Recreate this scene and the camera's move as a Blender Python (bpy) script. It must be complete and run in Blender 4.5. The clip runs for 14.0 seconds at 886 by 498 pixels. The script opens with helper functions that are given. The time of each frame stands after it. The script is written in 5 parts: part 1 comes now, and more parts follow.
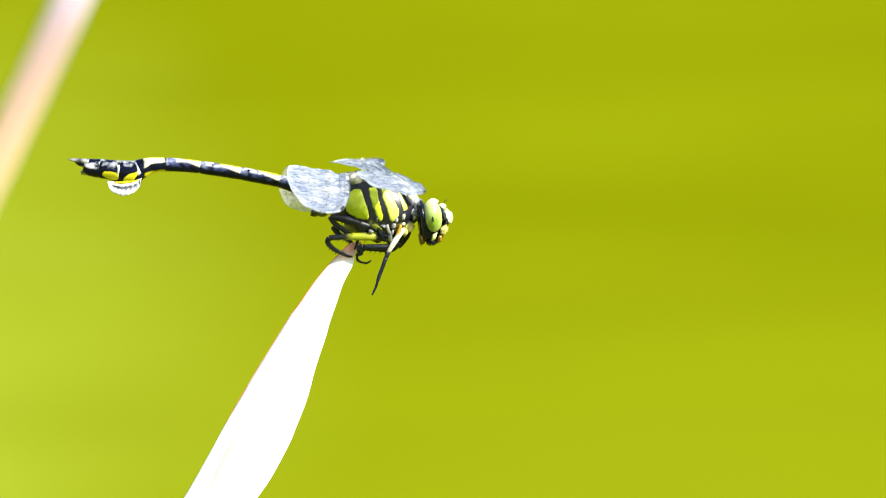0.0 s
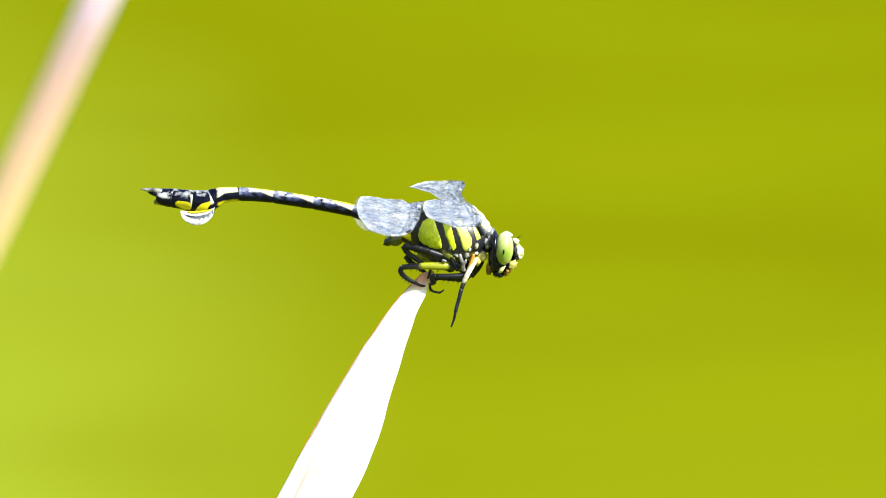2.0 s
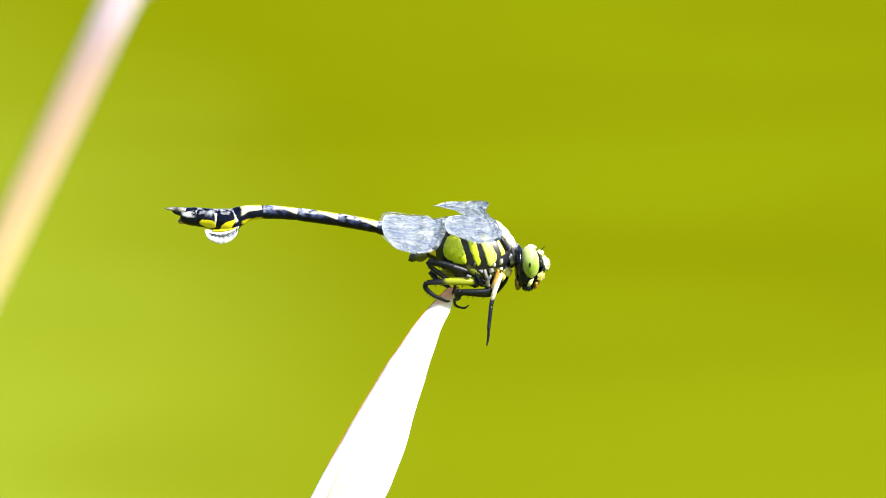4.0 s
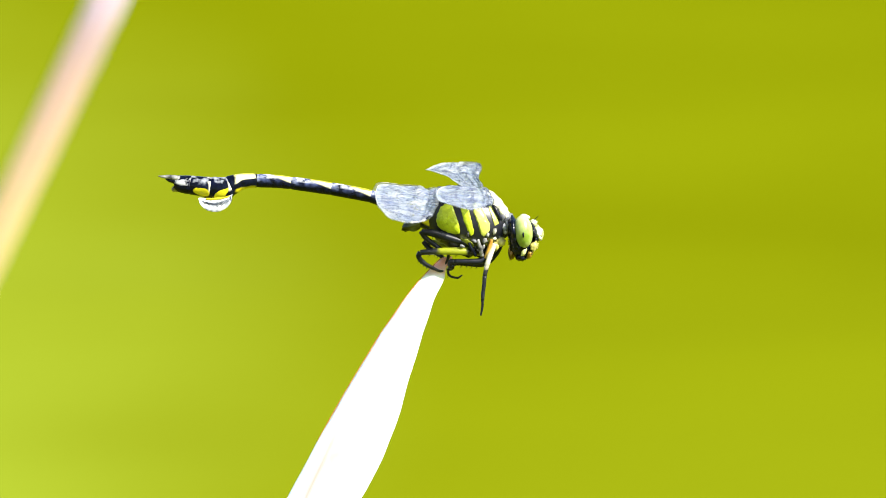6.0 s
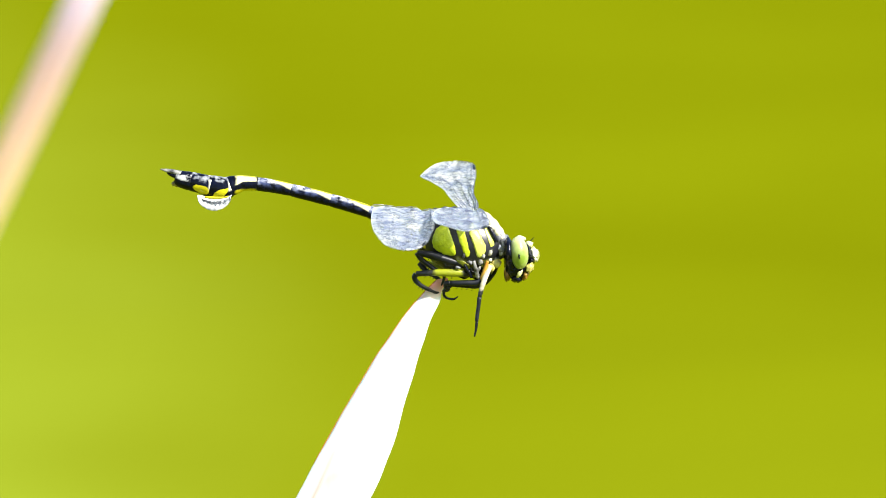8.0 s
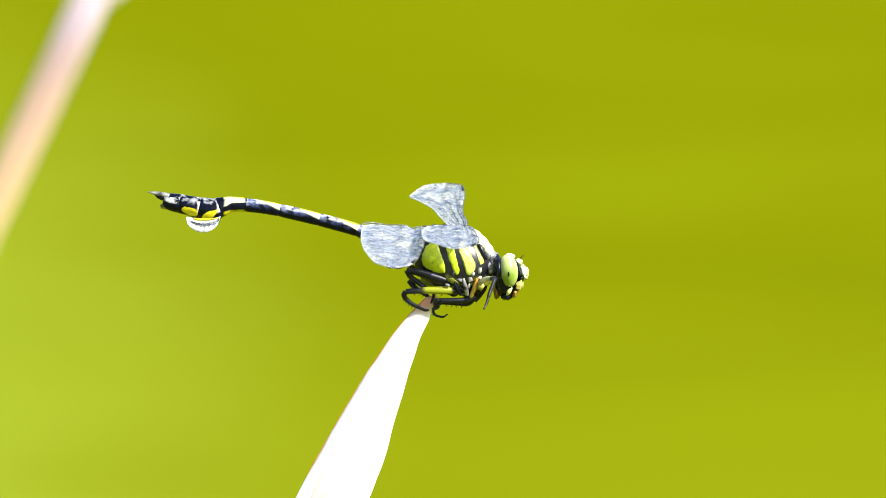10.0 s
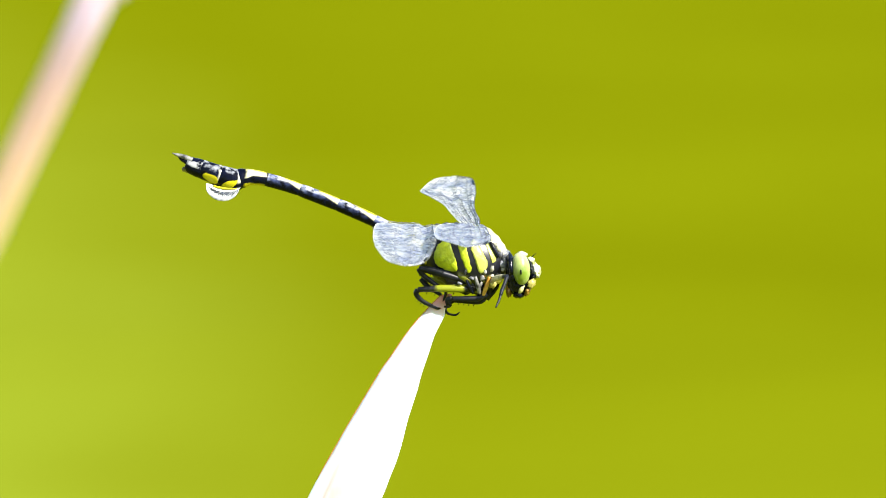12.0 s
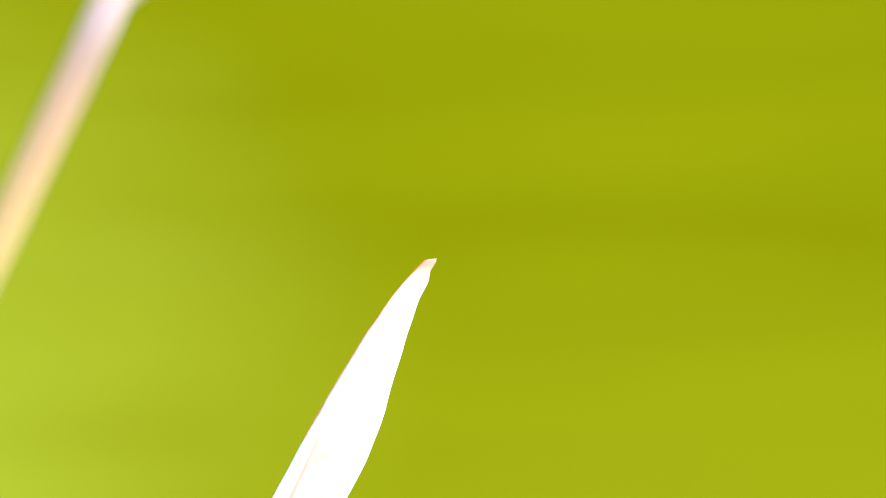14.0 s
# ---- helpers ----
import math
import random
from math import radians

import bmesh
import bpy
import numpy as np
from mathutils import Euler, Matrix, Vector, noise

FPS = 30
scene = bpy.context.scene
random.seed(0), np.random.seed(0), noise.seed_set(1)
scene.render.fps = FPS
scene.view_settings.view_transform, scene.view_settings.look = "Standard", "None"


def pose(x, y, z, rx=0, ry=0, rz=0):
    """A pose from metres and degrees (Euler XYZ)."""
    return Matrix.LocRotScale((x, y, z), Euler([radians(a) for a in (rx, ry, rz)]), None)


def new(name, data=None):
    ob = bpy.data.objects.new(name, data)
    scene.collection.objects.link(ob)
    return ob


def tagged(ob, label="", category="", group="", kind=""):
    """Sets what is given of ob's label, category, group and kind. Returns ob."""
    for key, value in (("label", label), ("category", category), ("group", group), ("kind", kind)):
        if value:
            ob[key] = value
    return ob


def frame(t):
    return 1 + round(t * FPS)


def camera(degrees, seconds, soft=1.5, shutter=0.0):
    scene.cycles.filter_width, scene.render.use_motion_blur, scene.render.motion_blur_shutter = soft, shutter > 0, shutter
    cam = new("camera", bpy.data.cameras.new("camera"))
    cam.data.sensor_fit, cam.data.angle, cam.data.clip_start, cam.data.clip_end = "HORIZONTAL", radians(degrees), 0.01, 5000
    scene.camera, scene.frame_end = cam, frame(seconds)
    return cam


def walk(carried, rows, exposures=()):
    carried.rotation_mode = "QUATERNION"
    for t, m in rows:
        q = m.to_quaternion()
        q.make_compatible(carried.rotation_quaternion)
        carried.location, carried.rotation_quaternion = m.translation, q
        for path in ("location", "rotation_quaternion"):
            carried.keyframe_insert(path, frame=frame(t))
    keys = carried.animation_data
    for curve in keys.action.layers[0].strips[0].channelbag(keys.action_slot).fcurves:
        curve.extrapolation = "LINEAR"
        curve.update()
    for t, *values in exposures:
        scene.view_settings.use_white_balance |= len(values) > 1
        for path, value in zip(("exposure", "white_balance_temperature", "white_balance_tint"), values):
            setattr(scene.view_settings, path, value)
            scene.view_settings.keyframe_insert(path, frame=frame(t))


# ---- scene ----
U = 1e-4        # one tenth of a millimetre: the unit of the insect's plan
TILT = 8.0      # the camera looks down by this many degrees
EYE = 1.30      # height of the lens over the pond
REACH = 2.0     # distance from the lens to the perch

# ---------------------------------------------------------------- camera
cam = camera(4.49, 14.0, soft=0.5, shutter=0.15)
cam.data.dof.use_dof = True
cam.data.dof.focus_distance = REACH
cam.data.dof.aperture_fstop = 25.0
walk(cam, [
    (0, pose(0, 0, EYE, 81.8511, 0, -0.2520)),
    (0.1, pose(0, 0, EYE, 81.7795, 0, -0.2864)),
    (0.2, pose(0, 0, EYE, 81.7996, 0, -0.1890)),
    (0.3, pose(0, 0, EYE, 81.8454, 0, -0.1188)),
    (0.4, pose(0, 0, EYE, 81.8311, 0, -0.1561)),
    (0.5, pose(0, 0, EYE, 81.7938, 0, -0.2133)),
    (0.6, pose(0, 0, EYE, 81.7766, 0, -0.1718)),
    (0.7, pose(0, 0, EYE, 81.7709, 0, -0.1081)),
    (0.8, pose(0, 0, EYE, 81.7566, 0, 0.0072)),
    (0.9, pose(0, 0, EYE, 81.7709, 0, 0.0086)),
    (1, pose(0, 0, EYE, 81.7938, 0, -0.0143)),
    (1.1, pose(0, 0, EYE, 81.8024, 0, -0.0336)),
    (1.2, pose(0, 0, EYE, 81.8282, 0, -0.0716)),
    (1.3, pose(0, 0, EYE, 81.8454, 0, -0.0659)),
    (1.4, pose(0, 0, EYE, 81.8740, 0, -0.0344)),
    (1.5, pose(0, 0, EYE, 81.8912, 0, 0.0501)),
    (1.6, pose(0, 0, EYE, 81.9159, 0, 0.0456)),
    (1.7, pose(0, 0, EYE, 81.9232, 0, 0.0348)),
    (1.8, pose(0, 0, EYE, 81.9366, 0, 0.0220)),
    (1.9, pose(0, 0, EYE, 81.9564, 0, 0.0112)),
    (2, pose(0, 0, EYE, 82.0000, 0, 0.0067)),
    (2.1, pose(0, 0, EYE, 82.0561, 0, 0.0103)),
    (2.2, pose(0, 0, EYE, 82.0838, 0, 0.0194)),
    (2.3, pose(0, 0, EYE, 82.0747, 0, 0.0314)),
    (2.4, pose(0, 0, EYE, 82.0660, 0, 0.0439)),
    (2.5, pose(0, 0, EYE, 82.0702, 0, 0.0544)),
    (2.6, pose(0, 0, EYE, 82.1055, 0, 0.0614)),
    (2.7, pose(0, 0, EYE, 82.1421, 0, 0.0656)),
    (2.8, pose(0, 0, EYE, 82.1654, 0, 0.0678)),
    (2.9, pose(0, 0, EYE, 82.1503, 0, 0.0686)),
    (3, pose(0, 0, EYE, 82.1403, 0, 0.0687)),
    (3.1, pose(0, 0, EYE, 82.1531, 0, 0.0666)),
    (3.2, pose(0, 0, EYE, 82.1403, 0, 0.0644)),
    (4.2, pose(0, 0, EYE, 82.0716, 0, 0.1002)),
    (5.3, pose(0, 0, EYE, 82.0132, 0, 0.1231)),
    (5.4, pose(0, 0, EYE, 82.0128, 0, 0.1212)),
    (5.6, pose(0, 0, EYE, 81.9689, 0, 0.1094)),
    (5.7, pose(0, 0, EYE, 81.9468, 0, 0.1020)),
    (5.8, pose(0, 0, EYE, 81.9326, 0, 0.0952)),
    (5.9, pose(0, 0, EYE, 81.9344, 0, 0.0902)),
    (6, pose(0, 0, EYE, 81.9255, 0, 0.0883)),
    (6.1, pose(0, 0, EYE, 81.9124, 0, 0.0940)),
    (6.2, pose(0, 0, EYE, 81.9007, 0, 0.1076)),
    (6.3, pose(0, 0, EYE, 81.8913, 0, 0.1239)),
    (6.4, pose(0, 0, EYE, 81.8849, 0, 0.1375)),
    (6.5, pose(0, 0, EYE, 81.8826, 0, 0.1432)),
    (6.6, pose(0, 0, EYE, 81.8521, 0, 0.1398)),
    (6.7, pose(0, 0, EYE, 81.8613, 0, 0.1316)),
    (6.8, pose(0, 0, EYE, 81.8825, 0, 0.1218)),
    (6.9, pose(0, 0, EYE, 81.9021, 0, 0.1136)),
    (7, pose(0, 0, EYE, 81.9026, 0, 0.1102)),
    (7.1, pose(0, 0, EYE, 81.8957, 0, 0.1104)),
    (7.2, pose(0, 0, EYE, 81.8926, 0, 0.1110)),
    (7.3, pose(0, 0, EYE, 81.9114, 0, 0.1116)),
    (7.4, pose(0, 0, EYE, 81.9223, 0, 0.1122)),
    (7.5, pose(0, 0, EYE, 81.9656, 0, 0.1124)),
    (7.6, pose(0, 0, EYE, 81.9634, 0, 0.1045)),
    (7.7, pose(0, 0, EYE, 81.9940, 0, 0.0836)),
    (7.8, pose(0, 0, EYE, 82.0173, 0, 0.0541)),
    (7.9, pose(0, 0, EYE, 82.0044, 0, 0.0202)),
    (8, pose(0, 0, EYE, 82.0344, 0, -0.0136)),
    (8.1, pose(0, 0, EYE, 82.0277, 0, -0.0437)),
    (8.2, pose(0, 0, EYE, 82.0411, 0, -0.0686)),
    (8.3, pose(0, 0, EYE, 82.0690, 0, -0.0875)),
    (8.4, pose(0, 0, EYE, 82.0955, 0, -0.0994)),
    (8.5, pose(0, 0, EYE, 82.0790, 0, -0.1036)),
    (8.6, pose(0, 0, EYE, 82.0653, 0, -0.0951)),
    (8.7, pose(0, 0, EYE, 82.0448, 0, -0.0747)),
    (8.8, pose(0, 0, EYE, 82.0454, 0, -0.0504)),
    (8.9, pose(0, 0, EYE, 82.0692, 0, -0.0300)),
    (9, pose(0, 0, EYE, 82.1260, 0, -0.0215)),
    (9.1, pose(0, 0, EYE, 82.1339, 0, -0.0437)),
    (9.2, pose(0, 0, EYE, 82.1374, 0, -0.0659)),
    (10.2, pose(0, 0, EYE, 82.1203, 0, -0.0430)),
    (11.3, pose(0, 0, EYE, 82.1145, 0, -0.0458)),
    (11.4, pose(0, 0, EYE, 82.1107, 0, -0.0436)),
    (11.6, pose(0, 0, EYE, 82.1144, 0, -0.0277)),
    (11.7, pose(0, 0, EYE, 82.1035, 0, -0.0155)),
    (11.8, pose(0, 0, EYE, 82.1068, 0, -0.0015)),
    (11.9, pose(0, 0, EYE, 82.1032, 0, 0.0137)),
    (12, pose(0, 0, EYE, 82.1145, 0, 0.0294)),
    (12.2, pose(0, 0, EYE, 82.0057, 0, 0.0501)),
    (12.5, pose(0, 0, EYE, 82.0430, 0, -0.0358)),
    (13, pose(0, 0, EYE, 81.9685, 0, -0.0143)),
    (13.5, pose(0, 0, EYE, 81.9313, 0, -0.0014)),
    (14, pose(0, 0, EYE, 81.9112, 0, 0.0258)),
], exposures=[(0, 1.15), (0.5, 1.13), (1.5, 1.08), (3.0, 1.04), (5.3, 1.05), (6.5, 1.09), (7.0, 1.09), (8.0, 1.03), (9.0, 1.02), (11.5, 1.0), (12.5, 0.96), (14.0, 0.95)])

# ---------------------------------------------------------------- light
world = bpy.data.worlds.new("sky")
scene.world = world
world.use_nodes = True
wt = world.node_tree
sky = wt.nodes.new("ShaderNodeTexSky")
sky.sky_type = "NISHITA"
sky.sun_disc = False
sky.sun_elevation = radians(42)
sky.sun_rotation = radians(124)
wt.links.new(sky.outputs[0], wt.nodes["Background"].inputs[0])
wt.nodes["Background"].inputs[1].default_value = 0.10
sun = new("sun", bpy.data.lights.new("sun", "SUN"))
sun.data.energy, sun.data.angle, sun.data.color = 5.0, radians(0.5), (1.0, 0.95, 0.86)
sun.matrix_basis = pose(0, 0, 6, 48, 0, 56)


# ---------------------------------------------------------------- materials
def material(name, rough=0.5, metal=0.0, spec=0.5):
    m = bpy.data.materials.new(name)
    m.use_nodes = True
    b = m.node_tree.nodes["Principled BSDF"]
    b.inputs["Roughness"].default_value = rough
    b.inputs["Metallic"].default_value = metal
    b.inputs["Specular IOR Level"].default_value = spec
    return m, m.node_tree, b


def noise_of(t, scale, detail=3.0, vector=None, rough=0.5):
    n = t.nodes.new("ShaderNodeTexNoise")
    n.inputs["Scale"].default_value = scale
    n.inputs["Detail"].default_value = detail
    n.inputs["Roughness"].default_value = rough
    if vector is not None:
        t.links.new(vector, n.inputs["Vector"])
    return n.outputs["Fac"]


def coords(t, stretch=(1, 1, 1), shift=(0, 0, 0)):
    c = t.nodes.new("ShaderNodeTexCoord")
    m = t.nodes.new("ShaderNodeMapping")
    m.inputs["Scale"].default_value = stretch
    m.inputs["Location"].default_value = shift
    t.links.new(c.outputs["Object"], m.inputs["Vector"])
    return m.outputs["Vector"]


def ramp(t, fac, stops, mode="LINEAR"):
    r = t.nodes.new("ShaderNodeValToRGB")
    r.color_ramp.interpolation = mode
    e = r.color_ramp.elements
    while len(e) < len(stops):
        e.new(0.5)
    for k, (p, c) in enumerate(stops):
        e[k].position, e[k].color = p, (*c, 1)
    t.links.new(fac, r.inputs["Fac"])
    return r.outputs["Color"]


def math_node(t, op, a, b=None):
    n = t.nodes.new("ShaderNodeMath")
    n.operation = op
    for k, v in enumerate((a, b)):
        if v is None:
            continue
        if isinstance(v, (int, float)):
            n.inputs[k].default_value = v
        else:
            t.links.new(v, n.inputs[k])
    return n.outputs[0]


def mix(t, fac, a, b):
    n = t.nodes.new("ShaderNodeMix")
    n.data_type = "RGBA"
    for key, v in (("Factor", fac), ("A", a), ("B", b)):
        i = [s for s in n.inputs if s.name == key and (s.type == ("VALUE" if key == "Factor" else "RGBA"))][0]
        if isinstance(v, (int, float)):
            i.default_value = v
        elif isinstance(v, tuple):
            i.default_value = (*v, 1)
        else:
            t.links.new(v, i)
    return [s for s in n.outputs if s.type == "RGBA"][0]


def bump(t, b, height, strength=0.3, distance=1e-4):
    n = t.nodes.new("ShaderNodeBump")
    n.inputs["Strength"].default_value = strength
    n.inputs["Distance"].default_value = distance
    t.links.new(height, n.inputs["Height"])
    t.links.new(n.outputs[0], b.inputs["Normal"])


def cuticle(name, dark, light, rough=0.3, grain=900.0, spec=0.5):
    """Insect skin: two tones in fine blotches, with a finely pitted surface."""
    m, t, b = material(name, rough, 0, spec)
    v = coords(t)
    big = noise_of(t, grain, 4, v)
    t.links.new(ramp(t, big, ((0.35, dark), (0.65, light))), b.inputs["Base Color"])
    bump(t, b, noise_of(t, grain * 4, 3, v), 0.25)
    return m


def water_material():
    """A still pond, opaque with yellow-green algae: faint drifting bands, and one paler oval to the near left."""
    m, t, b = material("pond_algae", 1.0, 0, 0.0)
    v = coords(t)
    bands = noise_of(t, 1.0, 3, coords(t, (1.7, 3.6, 1), (3.1, 0.4, 0)), 0.55)
    base = ramp(t, bands, ((0.34, OLIVE), (0.68, GREEN)))
    # the left oval: paler yellow-green, soft-edged, frayed by noise
    place = coords(t, (1 / 0.42, 1 / 3.2, 1), (0.52 / 0.42, -7.4 / 3.2, 0))
    far = t.nodes.new("ShaderNodeVectorMath")
    far.operation = "LENGTH"
    t.links.new(place, far.inputs[0])
    frayed = math_node(t, "ADD", far.outputs["Value"], math_node(t, "MULTIPLY", noise_of(t, 1.0, 3, coords(t, (3.2, 3.2, 1), (7.0, 1.3, 0)), 0.6), 0.9))
    bright = ramp(t, frayed, ((0.55, (1, 1, 1)), (1.0, (0.35, 0.35, 0.35)), (1.0, (0.35, 0.35, 0.35))))
    bright.node.color_ramp.elements[2].color = (0, 0, 0, 1)
    bright.node.color_ramp.elements[1].position = 0.8
    bright.node.color_ramp.elements[0].position = 0.45
    half = math_node(t, "MULTIPLY", frayed, 0.6)
    t.links.new(half, bright.node.inputs["Fac"])
    c = mix(t, bright, base, LIMEGREEN)
    # a fainter oval, close in on the other side
    place = coords(t, (1 / 0.55, 1 / 1.5, 1), (-0.22 / 0.55, -7.5 / 1.5, 0))
    near = t.nodes.new("ShaderNodeVectorMath")
    near.operation = "LENGTH"
    t.links.new(place, near.inputs[0])
    ragged = math_node(t, "ADD", math_node(t, "MULTIPLY", near.outputs["Value"], 0.6), math_node(t, "MULTIPLY", bands, 0.5))
    faint = ramp(t, ragged, ((0.40, (0.45, 0.45, 0.45)), (0.95, (0, 0, 0))))
    c = mix(t, faint, c, (0.206, 0.246, 0.006))
    fine = noise_of(t, 60, 5, v)
    c = mix(t, math_node(t, "MULTIPLY", fine, 0.2), c, (0.095, 0.106, 0.0003))
    t.links.new(c, b.inputs["Base Color"])
    bump(t, b, noise_of(t, 25, 4, v), 0.2, 0.01)
    return m


def leaf_material():
    """White furled leaf, thin enough to glow, its faintly pink tip deepened with painted shade."""
    m, t, b = material("white_leaf", 0.55, 0, 0.3)
    v = coords(t)
    streak = noise_of(t, 160, 4, coords(t, (1, 1, 0.08)))
    base = ramp(t, streak, ((0.28, (0.72, 0.65, 0.60)), (0.48, (0.83, 0.81, 0.79)), (0.7, (0.88, 0.87, 0.85))))
    sep = t.nodes.new("ShaderNodeSeparateXYZ")
    t.links.new(v, sep.inputs[0])
    # pink of the tip, deepened to carry the dragonfly's shade
    tip = ramp(t, math_node(t, "MULTIPLY_ADD", sep.outputs["Z"], 240.0), ((0.0, (0, 0, 0)), (0.62, (1, 1, 1))))
    tip.node.inputs[0].links[0].from_node.inputs[2].default_value = 0.92
    c = mix(t, tip, base, (0.80, 0.37, 0.32))
    # a faint pink vein low on the blade
    off = math_node(t, "ADD", math_node(t, "SUBTRACT", sep.outputs["X"], math_node(t, "MULTIPLY", sep.outputs["Z"], 0.45)), 58 * U)
    off = math_node(t, "MULTIPLY", math_node(t, "ABSOLUTE", off), 1 / (11 * U))
    vein = ramp(t, math_node(t, "ADD", off, math_node(t, "MULTIPLY", streak, 0.4)), ((0.25, (1, 1, 1)), (0.75, (0, 0, 0))))
    low = ramp(t, math_node(t, "MULTIPLY", sep.outputs["Z"], -1 / (500 * U)), ((0.50, (0, 0, 0)), (0.66, (1, 1, 1))))
    c = mix(t, math_node(t, "MULTIPLY", vein, low), c, (0.84, 0.52, 0.49))
    t.links.new(c, b.inputs["Base Color"])
    b.inputs["Subsurface Weight"].default_value = 0.5
    b.inputs["Subsurface Radius"].default_value = (0.006, 0.003, 0.0024)
    b.inputs["Subsurface Scale"].default_value = 0.5
    bump(t, b, streak, 0.3, 2e-4)
    return m


def thorax_material():
    """Black skin between and below the side plates, with dull olive and grey blotches low down."""
    m, t, b = material("thorax_skin", 0.34, 0, 0.45)
    v = coords(t)
    sep = t.nodes.new("ShaderNodeSeparateXYZ")
    t.links.new(v, sep.inputs[0])
    black = ramp(t, noise_of(t, 800, 4, v), ((0.35, (0.003, 0.003, 0.005)), (0.70, (0.012, 0.013, 0.020))))
    blotch = ramp(t, noise_of(t, 520, 3, v), ((0.52, (0.006, 0.007, 0.008)), (0.60, (0.11, 0.12, 0.012)), (0.72, (0.20, 0.20, 0.16))))
    low = ramp(t, math_node(t, "ADD", math_node(t, "MULTIPLY", sep.outputs["Z"], 100.0), math_node(t, "MULTIPLY", noise_of(t, 300, 2, v), 0.2)),
               ((0.48, (1, 1, 1)), (0.58, (0, 0, 0))))
    t.links.new(mix(t, low, black, blotch), b.inputs["Base Color"])
    bump(t, b, noise_of(t, 2000, 3, v), 0.2, 1e-4)
    return m


def plate_material(name, low, high, speck):
    """Side plate of the thorax: fresh colour in soft drifts, with a few dark flecks and fine pits."""
    m, t, b = material(name, 0.33, 0, 0.45)
    v = coords(t)
    drift = ramp(t, noise_of(t, 380, 3, v), ((0.32, low), (0.66, high)))
    fleck = ramp(t, noise_of(t, 640, 4, v, 0.6), ((0.62, (0, 0, 0)), (0.70, (1, 1, 1))))
    t.links.new(mix(t, math_node(t, "MULTIPLY", fleck, speck), drift, (0.030, 0.040, 0.006)), b.inputs["Base Color"])
    bump(t, b, noise_of(t, 2200, 4, v), 0.4, 2e-4)
    return m


